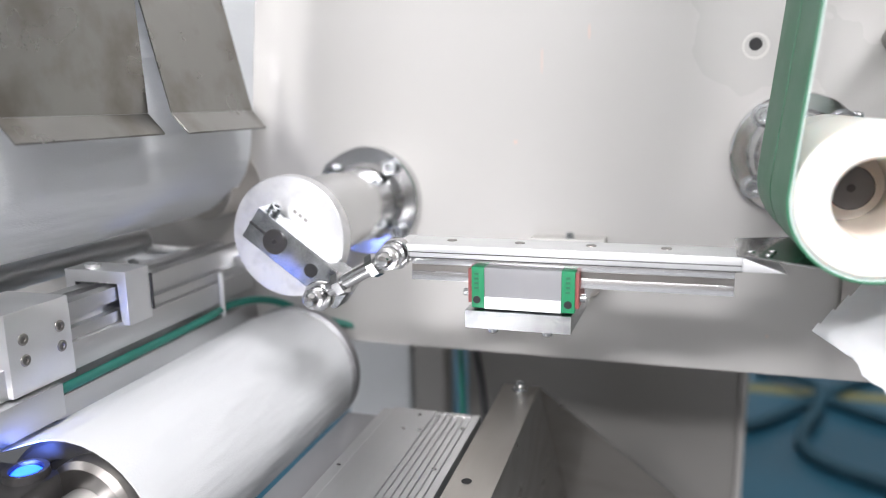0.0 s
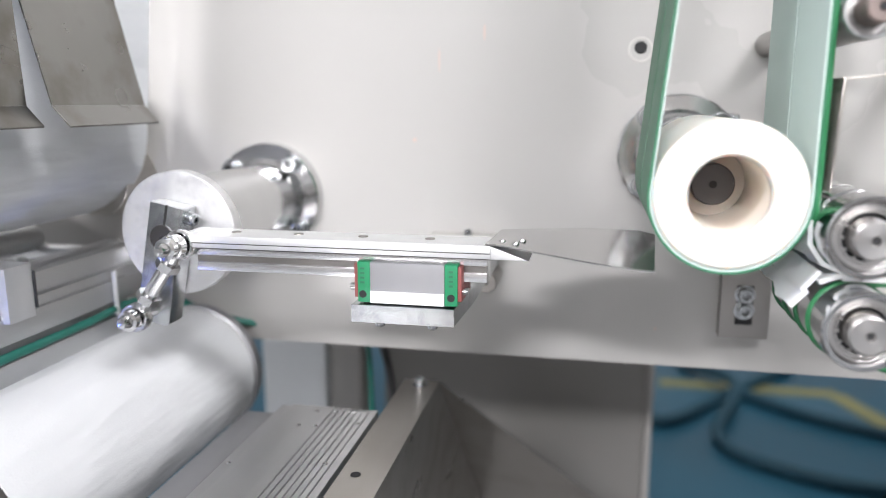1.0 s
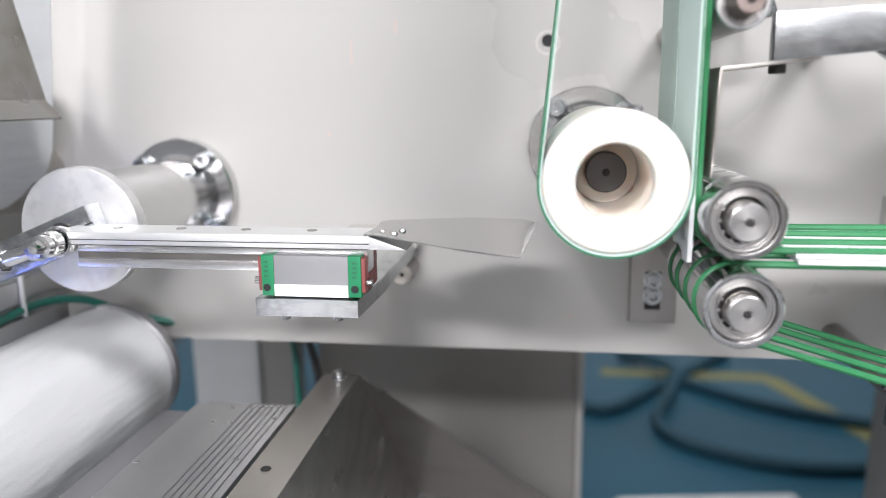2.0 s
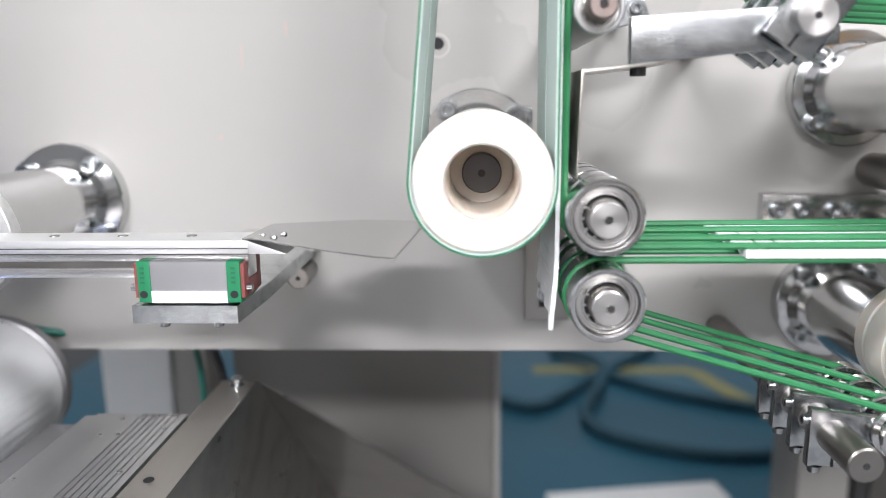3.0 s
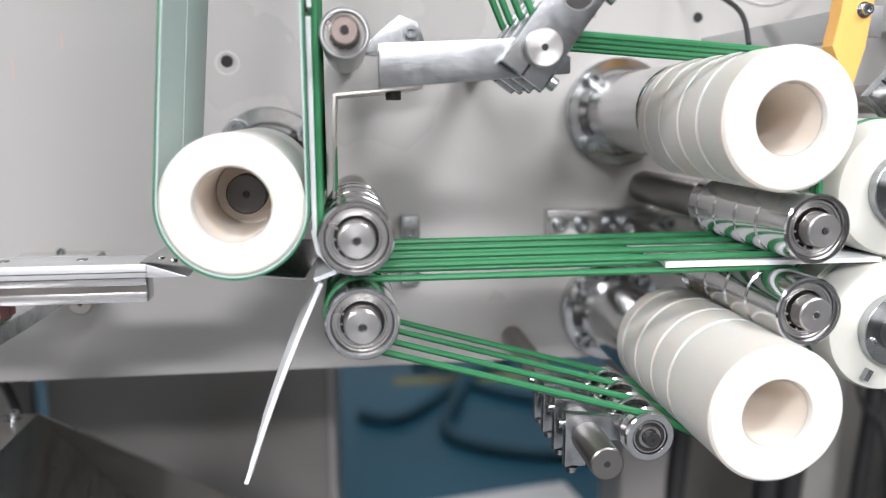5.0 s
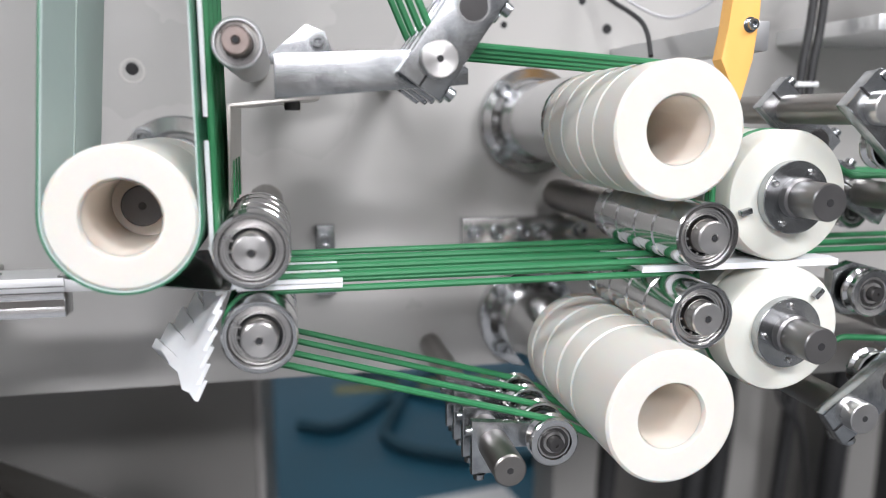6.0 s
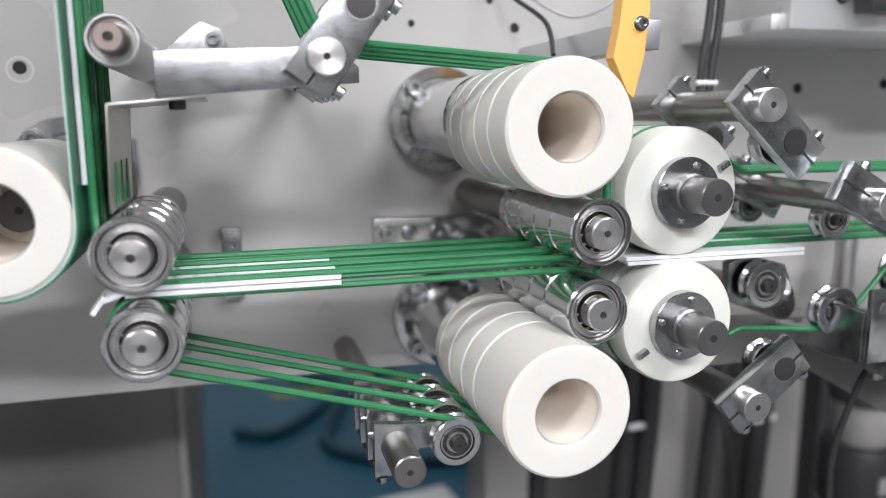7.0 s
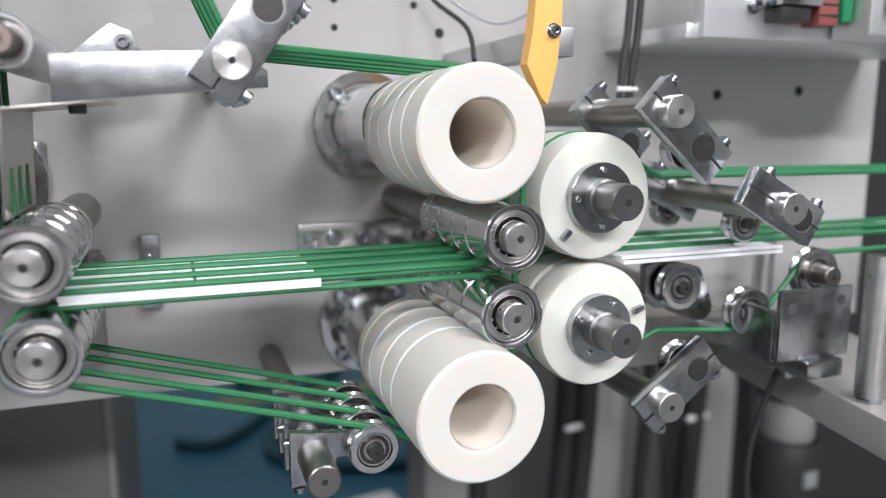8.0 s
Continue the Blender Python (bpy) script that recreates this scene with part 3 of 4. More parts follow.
def pulley(x, z, y, r, label="small steel grooved pulley with ball bearing", w=0.011, pin=0.004):
    th = thing("pulley", label, "pulley", (x, y, z), "small pulleys")
    bm = B()
    lathe(bm, [(r * 0.68, 0.0022), (r * 0.7, 0.0003), (r * 0.72, 0), (r - 0.0008, 0), (r, 0.0008), (r, 0.0022), (r - 0.0022, 0.0038), (r - 0.0022, w - 0.0038), (r, w - 0.0022), (r, w - 0.0008), (r - 0.0008, w), (r * 0.3, w)], 44)
    rim = part("rim", bm, M_CHROME, th)
    bm = B()
    lathe(bm, [(r * 0.68, 0.0022), (r * 0.66, 0.0008), (r * 0.60, 0.0008), (r * 0.58, 0.0022)], 36)
    part("bearing_ring", bm, M_TURNED, th)
    bm = B()
    lathe(bm, [(r * 0.58, 0.002), (r * 0.44, 0.0024)], 36)
    part("bearing_gap", bm, M_SHAFT, rim, "dark ring in the pulley bearing")
    bm = B()
    lathe(bm, [(r * 0.44, 0.003), (r * 0.44, 0.0006), (r * 0.33, 0.0006), (r * 0.33, 0.002)], 36)
    part("inner_ring", bm, M_TURNED, th)
    bm = B()
    lathe(bm, [(0, -pin + 0.001), (0.001, -pin + 0.001), (0.0012, -pin), (r * 0.28, -pin), (r * 0.31, -pin + 0.0006), (r * 0.31, w + 0.004), (0, w + 0.004)], 24)
    part("axle", bm, M_SHAFT, th)
    return th


# upper belt tensioner: levers in a row on one shaft
for i, by in enumerate(BELT_Y):
    y = by - 0.007
    clamp_arm(0.375, 1.151, 55, 0.064, 0.026, y, 0.006, "zinc plated split clamp lever on a steel shaft", 0.016, 0.0325, "upper tension levers", i == 0, -1)
    pulley(0.3937, 1.1776, by - 0.0005, 0.0135, w=0.0075, pin=0.0)
rod("support_shaft", "bright steel shaft carrying the upper tension levers", 0.375, 1.151, 0.53, Y0, 0.0092)
# lower belt tensioner
rod("support_shaft", "bright steel shaft carrying the lower tension levers", 0.411, 0.936, 0.503, Y0, 0.0092)
for i, by in enumerate(BELT_Y):
    y = by - 0.0085
    th = thing("tension_lever", "zinc plated split lever with a small belt pulley", "lever", (0.411, y, 0.936), "lower tension levers")
    bm = B()
    prism(bm, [(-0.013, -0.018), (0.012, -0.018), (0.0125, -0.002), (0.044, -0.005), (0.044, 0.008), (0.010, 0.012), (-0.013, 0.015)], 0.0145, 0.0205, 0.0008)
    part("lever_plate", bm, M_ZINC, th)
    bm = B()
    box(bm, -0.0005, 0.0008, 0.014, 0.0155, -0.018, -0.009)
    part("slit", bm, M_DARK, th)
    screw(th, -0.008, 0.0175, -0.018, 0.0032, 90)
    screw(th, -0.013, 0.0175, 0.008, 0.0028, 0, 0, -90)
    pulley(0.444, 0.939, by - 0.0055, 0.0145)

# right hand clamps
clamp_arm(0.614, 1.128, -42, 0.066, 0.025, 0.500, 0.009, "zinc plated split clamp bar with a belt pulley", 0.016, 0.031)
pulley(0.637, 1.107, 0.513, 0.0135)
rod("support_shaft", "grey steel shaft carrying the clamp bars", 0.614, 1.128, 0.505, Y0, 0.0092)
clamp_arm(0.614, 1.128, -42, 0.060, 0.025, 0.575, 0.009, "zinc plated split clamp bar with a belt pulley", 0.016, 0.031, shafts=False)
clamp_arm(0.622, 0.951, 38, 0.062, 0.026, 0.504, 0.009, "zinc plated split clamp bar below the feed wheel", 0.016, 0.031, side=-1)
pulley(0.646, 0.970, 0.516, 0.0135)
rod("support_shaft", "grey steel shaft below the feed wheels", 0.622, 0.951, 0.51, Y0, 0.0092)
clamp_arm(0.687, 1.072, -28, 0.060, 0.024, 0.485, 0.009, "zinc plated split clamp bar over the outfeed belts", 0.030, 0.016)
rod("support_shaft", "grey steel shaft over the outfeed belts", 0.687, 1.072, 0.488, Y0, 0.0092)
clamp_arm(0.687, 1.072, -28, 0.052, 0.024, 0.59, 0.009, "zinc plated split clamp bar over the outfeed belts", 0.026, 0.016, shafts=False)
pulley(0.70, 1.056, 0.53, 0.0125)
pulley(0.70, 1.056, 0.61, 0.0125)

# bracket and slotted strip beside the guide roller
th = thing("strip_bracket", "bright steel bracket bar on the tension shaft", "bracket", (0, 0, 0))
bm = B()
prism(bm, [(0.2945, 1.1535), (0.2945, 1.1315), (0.3935, 1.1395), (0.3935, 1.1475), (0.38, 1.1575)], 0.533, 0.541, 0.0008)
part("bracket_bar", bm, M_ZINC, th)
bm = B()
prism(bm, [(0.2715, 1.1290), (0.2945, 1.1308), (0.317, 1.1330), (0.317, 1.1318), (0.2945, 1.1296), (0.2727, 1.1278), (0.2708, 1.076), (0.2698, 1.076)], 0.535, 0.62, 0.0002)
part("slotted_strip", bm, M_STEEL, th, "bent thin steel strip")
for i in range(3):
    bm = B()
    box(bm, 0.2710, 0.2722, 0.552 + 0.021 * i, 0.557 + 0.021 * i, 1.078, 1.10)
    part("slot", bm, M_GREEN, th)
screw(th, 0.303, 0.555, 1.1315, 0.0042, 90, m=M_SHAFT)
th2 = thing("rear_bracket", "bright steel bracket behind the tension levers", "bracket", (0, 0, 0))
bm = B()
prism(bm, [(0.284, 1.158), (0.314, 1.1825), (0.326, 1.178), (0.331, 1.164), (0.321, 1.162), (0.298, 1.156)], 0.655, 0.663, 0.0008)
part("bracket_bar", bm, M_ZINC, th2)
screw(th2, 0.321, 0.655, 1.171, 0.004)
rod("support_shaft", "steel stub holding the rear bracket", 0.321, 1.171, 0.66, Y0, 0.006)

# small mounting plates on the panel
th = thing("mounting_plate", "slotted grey steel adjusting plate on the panel", "plate", (0, 0, 0), "mounting plates")
bm = B()
box(bm, 0.257, 0.292, Y0 - 0.010, Y0, 0.944, 1.03, 0.001)
part("plate_body", bm, M_GREYSHAFT, th)
bm = B()
prism(bm, [(0.268, 0.955), (0.280, 0.955), (0.280, 0.985), (0.268, 0.985)], Y0 - 0.0105, Y0 - 0.009)
part("slot", bm, M_DARK, th)
screw(th, 0.274, Y0 - 0.010, 0.966, 0.0055)
screw(th, 0.274, Y0 - 0.010, 0.978, 0.0055)
th = thing("mounting_plate", "bright bolted steel mounting plate on the panel", "plate", (0, 0, 0), "mounting plates")
bm = B()
box(bm, 0.435, 0.60, Y0 - 0.012, Y0, 1.005, 1.043, 0.001)
part("plate_body", bm, M_CHROME, th)
for x in (0.445, 0.463, 0.486, 0.50, 0.535):
    screw(th, x, Y0 - 0.012, 1.031, 0.0052)
th = thing("mounting_plate", "small zinc angle plate on the panel", "plate", (0, 0, 0), "mounting plates")
bm = B()
box(bm, 0.318, 0.333, Y0 - 0.01, Y0, 0.985, 1.04, 0.001)
part("plate_body", bm, M_ZINC, th)
screw(th, 0.3255, Y0 - 0.01, 1.028, 0.0045)
th = thing("mounting_plate", "round ended zinc plate with a cap screw", "plate", (0, 0, 0), "mounting plates")
bm = B()
box(bm, 0.238, 0.262, Y0 - 0.01, Y0, 1.05, 1.11, 0.004)
part("plate_body", bm, M_ZINC, th)
screw(th, 0.25, Y0 - 0.01, 1.1, 0.006)


# ---- crank and slide ----
CX, CZ = -0.103, 1.035
CR, ROD = 0.048, 0.0575
CRANK_TIMES = [-0.084, 0.756, 1.618, 2.49, 3.37, 4.23, 5.09, 5.96, 6.77, 7.66, 8.51]
flange_stand(-0.102, 1.041, 0.6, 0.029, 4, 0.045, 50)
crank = thing("crank_disc", "round steel crank disc with clamp bar and pin", "crank", (CX, 0.588, CZ))
bm = B()
lathe(bm, [(0, 0), (0.0398, 0), (0.0405, 0.0007), (0.0405, 0.010), (0, 0.010)], 64)
part("disc", bm, M_DISC, crank, "worn bright face")
bm = B()
prism(bm, [(-0.021, -0.0115), (0.0555, -0.0115), (0.0575, -0.009), (0.0575, 0.009), (0.0555, 0.0115), (-0.021, 0.0115)], -0.017, -0.0005, 0.0012)
part("crank_bar", bm, M_ZINC, crank)
bm = B()
lathe(bm, [(0, -0.0165), (0.0013, -0.0165), (0.0016, -0.0185), (0.0078, -0.0185), (0.0082, -0.018), (0.0082, -0.016)], 32)
centre_hole(part("shaft_end", bm, M_SHAFT, crank), -0.0185, 0.0013)
bm = B()
box(bm, -0.021, -0.008, -0.0175, -0.015, -0.0006, 0.0006)
part("slit", bm, M_DARK, crank)
screw(crank, -0.014, -0.009, 0.0115, 0.004, -90)
bm = B()
lathe(bm, [(0, -0.0176), (0.0045, -0.0176), (0.0046, -0.016)], 20, 0.030, 0)
part("tapped_hole", bm, M_DARK, crank)
for i in range(3):
    bm = B()
    box(bm, -0.006 + 0.0045 * i, -0.0035 + 0.0045 * i, -0.0003, 0.0005, 0.0165, 0.0185)
    part("stamped_mark", bm, M_GREYSHAFT, crank, "worn stamped mark")
bm = B()
lathe(bm, [(0, -0.052), (0.003, -0.0515), (0.0042, -0.049), (0.0044, -0.046), (0.0065, -0.0455), (0.0065, -0.0405), (0.005, -0.040), (0.004, -0.040), (0.004, -0.0175)], 20, CR, 0)
part("pin", bm, M_CHROME, crank, "polished pin with acorn nut")

link = thing("connecting_rod", "polished steel connecting rod with ball joint ends", "rod", (0, 0, 0))
YR = 0.5525


def eye(bm, x):
    lathe(bm, [(0.0046, -0.0035), (0.0085, -0.0035), (0.0092, -0.0025), (0.0092, 0.0025), (0.0085, 0.0035), (0.0046, 0.0035)], 28, x, 0)


bm = B()
eye(bm, 0)
part("rod_end", bm, M_CHROME, link)
bm = B()
eye(bm, ROD)
part("rod_end", bm, M_CHROME, link)
for nm, x0, x1, r, seg in (("rod_body", 0.008, 0.0495, 0.0046, 20), ("lock_nut", 0.0135, 0.0185, 0.0075, 6), ("lock_nut", 0.039, 0.044, 0.0075, 6)):
    bm = tube(B(), [(x0, 0, 0), (x1, 0, 0)], r, seg)
    part(nm, bm, M_CHROME, link)

slide = thing("slide_bar", "aluminium slide bar with steel guide rail and thin blade", "slide", (0, 0, 0))
bm = B()
box(bm, 0.004, 0.187, 0.5505, 0.578, 1.0337, 1.0412, 0.0005)
part("carrier_bar", bm, M_ALU, slide)
bm = B()
prism(bm, [(0.187, 1.0337), (0.208, 1.0337), (0.187, 1.0412)], 0.5505, 0.578, 0.0005)
part("bar_nose", bm, M_ALU, slide)
bm = B()
box(bm, 0.0075, 0.1845, 0.5585, 0.5725, 1.0187, 1.0335, 0.0006)
part("guide_rail", bm, M_RAIL, slide, "polished guide rail")
# Dark strips on the bar face stand for a shadow gap and a slot.
for z0, z1 in ((1.0335, 1.0340), (1.0366, 1.0371)):
    bm = B()
    box(bm, 0.0045, 0.1868, 0.5502, 0.552, z0, z1)
    part("seam", bm, M_SHAFT, slide, "thin dark strip for the shade of a gap")
bm = B()
box(bm, 0.0076, 0.1844, 0.5572, 0.5588, 1.0285, 1.0333, 0.0004)
box(bm, 0.0076, 0.1844, 0.5572, 0.5588, 1.0189, 1.0240, 0.0004)
part("rail_lip", bm, M_RAIL, slide)
# A darker strip deepens the recess between the lips in place of shade.
bm = B()
box(bm, 0.0078, 0.1842, 0.5579, 0.5587, 1.0244, 1.0281)
part("groove_shade", bm, M_GREYSHAFT, slide, "dark strip for the shade in the ball groove")
bm = B()
box(bm, -0.001, 0.006, 0.549, 0.579, 1.028, 1.0415, 0.0008)
part("end_plate", bm, M_ALU, slide)
bm = B()
lathe(bm, [(0, 0.529), (0.003, 0.5295), (0.0042, 0.532), (0.0044, 0.535), (0.0065, 0.5355), (0.0065, 0.541), (0.0075, 0.5415), (0.0075, 0.5475), (0.004, 0.548), (0.004, 0.58)], 20, 0, 1.035)
part("pivot_pin", bm, M_CHROME, slide, "polished pin with acorn nut")
bm = B()
pts = [(0.184, 0.5505), (0.19, 0.5505), (0.238, 0.527), (0.262, 0.519), (0.271, 0.518), (0.279, 0.625), (0.27, 0.635), (0.238, 0.63), (0.187, 0.60)]
vs = [bm.verts.new((x, y, z)) for z in (1.0416, 1.0424) for x, y in pts]
k = len(pts)
bm.faces.new(vs[:k][::-1])
bm.faces.new(vs[k:])
for i in range(k):
    bm.faces.new([vs[i], vs[(i + 1) % k], vs[(i + 1) % k + k], vs[i + k]])
for v in bm.verts:
    v.co.z -= max(0, v.co.x - 0.19) * 0.05
part("blade", bm, M_BLADE, slide, "thin polished steel tucker blade", 20)
for x, y in ((0.192, 0.562), (0.200, 0.556), (0.203, 0.566)):
    bm = B()
    lathe(bm, [(0, 0.0002), (0.0008, 0.0002), (0.001, -0.0003), (0.0018, -0.0004), (0.0022, 0.0004)], 14)
    o = part("blade_screw", bm, M_CHROME, slide)
    o.matrix_basis = pose(x, y, 1.0424, -90)
for x in (0.03, 0.07, 0.11, 0.15):
    bm = B()
    lathe(bm, [(0, 0), (0.0028, 0), (0.003, 0.0006), (0.003, 0.002)], 14)
    o = part("bar_screw", bm, M_GREYSHAFT, slide)
    o.matrix_basis = pose(x, 0.566, 1.0417, -90)

block = thing("guide_carriage", "grey linear guide carriage with green end caps", "linear guide", (0.0295, 0.549, 1.006))
caps = {}
for nm, x0, x1, z0, z1, y0, m in (("end_seal", 0.0, 0.0022, 0.003, 0.0225, 0.001, M_RED), ("end_cap", 0.0022, 0.0095, 0.0005, 0.0238, 0.0, M_CAP), ("carriage_body", 0.0095, 0.0525, 0.0, 0.0238, 0.0002, M_CARR),
                                ("end_cap", 0.0525, 0.0598, 0.0005, 0.0238, 0.0, M_CAP), ("end_seal", 0.0598, 0.062, 0.003, 0.0225, 0.001, M_RED)):
    bm = B()
    prism(bm, [(x0, z0), (x1, z0), (x1, z1), (x0, z1)], y0, 0.0085, 0.0004)
    prism(bm, [(x0, z0), (x1, z0), (x1, z1), (x0, z1)], 0.0237, 0.0322, 0.0004)
    prism(bm, [(x0, z0), (x1, z0), (x1, 0.012), (x0, 0.012)], 0.0087, 0.0235, 0.0)
    caps[nm, x0] = part(nm, bm, m, block)
bm = B()
box(bm, 0.0097, 0.0523, -0.0006, 0.0004, 0.0005, 0.0072)
part("label_strip", bm, M_LABEL, caps["carriage_body", 0.0095], "white strip")
for x in (0.0052, 0.0562):
    bm = B()
    lathe(bm, [(0, -0.0004), (0.0021, -0.0004), (0.0023, 0.0003)], 18, x, 0.0052)
    part("cap_hole", bm, M_DARK, caps["end_cap", 0.0022 if x < 0.03 else 0.0525])
    for j in range(4):
        bm = B()
        box(bm, x - 0.0012, x + 0.0012, -0.0004, 0.0003, 0.0115 + 0.0027 * j, 0.0127 + 0.0027 * j)
        part("cap_mark", bm, M_FLAT, caps["end_cap", 0.0022 if x < 0.03 else 0.0525], "moulded bar of writing")
for x in (-0.003, 0.0625):
    bm = tube(B(), [(x, 0.004, 0.0085), (x + 0.003, 0.004, 0.0085)], 0.0022, 12)
    part("grease_plug", bm, M_CHROME, block)

plate = thing("carriage_bracket", "zinc plated bracket plate beneath the linear guide", "bracket", (0, 0, 0))
bm = B()
vs = [(0.0285, 0.546), (0.0878, 0.546), (0.0905, 0.60), (0.0905, Y0 - 0.0005), (0.0325, Y0 - 0.0005), (0.0285, 0.60)]
k = len(vs)
v2 = [bm.verts.new((x, y, z)) for z in (0.9955, 1.0055) for x, y in vs]
bm.faces.new(v2[:k][::-1])
bm.faces.new(v2[k:])
for i in range(k):
    bm.faces.new([v2[i], v2[(i + 1) % k], v2[(i + 1) % k + k], v2[i + k]])
part("bracket_plate", bm, M_ZINC, plate)
for x, y in ((0.043, 0.554), (0.054, 0.56), (0.074, 0.554), (0.05, 0.575)):
    screw(plate, x, y, 0.9955, 0.003, 90)
rod("support_shaft", "pale steel spacer stud beneath the slide", 0.0835, 0.9835, 0.70, Y0, 0.0085, M_GREYSHAFT)
th = thing("panel_clip", "small zinc plate on the panel above the slide", "plate", (0, 0, 0))
bm = B()
box(bm, 0.036, 0.093, Y0 - 0.02, Y0, 1.002, 1.0165, 0.001)
part("clip_body", bm, M_PALE, th)
screw(th, 0.066, Y0 - 0.012, 1.0165, 0.003, -90)

# ---- discharge slab, strip and chute ----
th = thing("grooved_slab", "long grooved aluminium extrusion lying level", "slab", (0, 0, 0))
bm = B()
prof = [(-0.061, 0.862), (0.0135, 0.862), (0.0135, 0.898)]
for i in range(7):
    x = 0.008 - 0.0045 * i
    prof += [(x + 0.0006, 0.898), (x + 0.0004, 0.8968), (x - 0.0004, 0.8968), (x - 0.0006, 0.898)]
prof += [(-0.052, 0.898), (-0.0535, 0.8965), (-0.061, 0.8965)]
prism(bm, prof, 0.15, 0.6435)
part("extrusion", bm, M_ALU_Y, th, smooth=20)
for x, y in ((-0.034, 0.61), (-0.022, 0.611), (-0.03, 0.635), (-0.016, 0.636), (0.004, 0.56), (0.006, 0.62), (-0.056, 0.55)):
    bm = B()
    lathe(bm, [(0, 0), (0.0014, 0.0002), (0.0018, 0.0006)], 12)
    o = part("bright_screw", bm, M_CHROME, th)
    o.matrix_basis = pose(x, y, 0.8986, -90)
for i in range(12):
    bm = B()
    box(bm, -0.018 + 0.0022 * i, -0.0168 + 0.0022 * i, 0.638, 0.6425, 0.8975, 0.8986)
    part("end_tooth", bm, M_CHROME, th)
bm = B()
box(bm, -0.098, -0.066, 0.15, 0.66, 0.82, 0.882, 0.001)
solid("side_rail", bm, M_BLOCK, "grey ground steel side rail beside the slab", "rail")

th = thing("discharge_chute", "stained stainless steel chute with a flat flange", "chute", (0, 0, 0))
bm = B()
prism(bm, [(0.0185, 0.8985), (0.0465, 0.8985), (0.0465, 0.9005), (0.0185, 0.9005)], 0.15, 0.703, 0.0004)
part("flange_strip", bm, M_STEEL, th)
EDGE = [(0.15, 0.9003), (0.703, 0.9003), (1.08, 0.583), (0.15, 0.583)]
bm = B()
add(bm, [(0.0466 - 0.06 * (0.9003 - z) + dx, y, z) for dx in (0.0, -0.0015) for y, z in EDGE],
    [(0, 1, 2, 3), (7, 6, 5, 4), (0, 4, 5, 1), (1, 5, 6, 2), (2, 6, 7, 3), (3, 7, 4, 0)])
part("side_sheet", bm, M_STAIN, th)
bm = B()
back = [(0.0467, 0.7035, 0.9003), (0.2555, 1.022, 0.580), (0.0275, 1.0805, 0.583)]
add(bm, back + [(x, y, z - 0.0015) for x, y, z in back], [(0, 1, 2), (5, 4, 3), (0, 3, 4, 1), (1, 4, 5, 2), (2, 5, 3, 0)])
part("back_sheet", bm, M_STEEL, th, "sloping stained back sheet")
screw(th, 0.033, 0.694, 0.9005, 0.0045, -90)
for y in (0.546, 0.40):
    bm = B()
    lathe(bm, [(0, 0), (0.003, 0), (0.0032, 0.0003)], 18)
    o = part("bolt_hole", bm, M_DARK, th)
    o.matrix_basis = pose(0.0285, y, 0.9009, -90)

# ---- infeed side ----
th = thing("web_roll", "white nonwoven web turning round a roller", "web", (0, 0, 0), "webs")
arc = [(-0.165 + 0.0545 * math.cos(a), 0.895 + 0.0545 * math.sin(a)) for a in [radians(-82 + 10 * i) for i in range(20)]]
outer = arc + [(-0.30, 0.905), (-0.50, 0.86)]
inner = [(-0.165 + 0.0538 * (x + 0.165) / 0.0545, 0.895 + 0.0538 * (z - 0.895) / 0.0545) for x, z in arc] + [(-0.30, 0.9042), (-0.50, 0.8592)]
prism(bm := B(), outer + inner[::-1], 0.447, 0.70)
part("web_sheet", bm, M_WEB, th)
th = thing("rubber_roller", "dark rubber covered roller with a bright shaft", "roller", (-0.165, 0.44, 0.895))
bm = B()
lathe(bm, [(0, 0.014), (0.040, 0.014), (0.041, 0.012), (0.050, 0.012), (0.0528, 0.015), (0.0532, 0.27), (0.02, 0.275)], 56)
part("rubber_cover", bm, M_RUBBER, th)
bm = B()
lathe(bm, [(0.013, 0.001), (0.025, 0.0), (0.0282, 0.003), (0.0285, 0.036)], 48, 0.0164, 0.0182)
journal = part("journal", bm, M_GREYSHAFT, th, "brown stained steel end roller")
bm = B()
lathe(bm, [(0, -0.010), (0.0125, -0.010), (0.014, -0.0085), (0.014, 0.006)], 40, 0.0164, 0.0182)
part("shaft_end", bm, M_ALU_Y, journal, "bright shaft end")
bm = B()
lathe(bm, [(0.053, 0.702), (0.056, 0.704), (0.056, 0.712), (0.02, 0.712)], 48, -0.165, 0.895)
solid("end_ring", bm, M_BLOCK, "dark steel ring at the roller end", "ring")

th = thing("web_roll", "white nonwoven web hanging over a large drum", "web", (0, 0, 0), "webs")
arc = [(-0.262 + 0.07 * math.cos(a), 1.097 + 0.07 * math.sin(a)) for a in [radians(-3 - 12 * i) for i in range(12)]]
outer = [(-0.168, 1.7), (-0.176, 1.25), (-0.188, 1.13)] + arc + [(-0.6, 1.14)]
inner = [(x - 0.0008, z + 0.0008) for x, z in outer]
prism(bm := B(), outer + inner[::-1], 0.20, 0.70)
part("web_sheet", bm, M_WEB, th)
solid("drum_shaft", lathe(B(), [(0, 0.2), (0.066, 0.2), (0.066, 0.69), (0, 0.69)], 48, -0.262, 1.097), M_ALU_Y, "bright aluminium drum inside the web", "drum")
rod("support_shaft", "grey steel boss behind the web drum", -0.235, 1.055, 0.69, Y0, 0.028, M_STEEL)

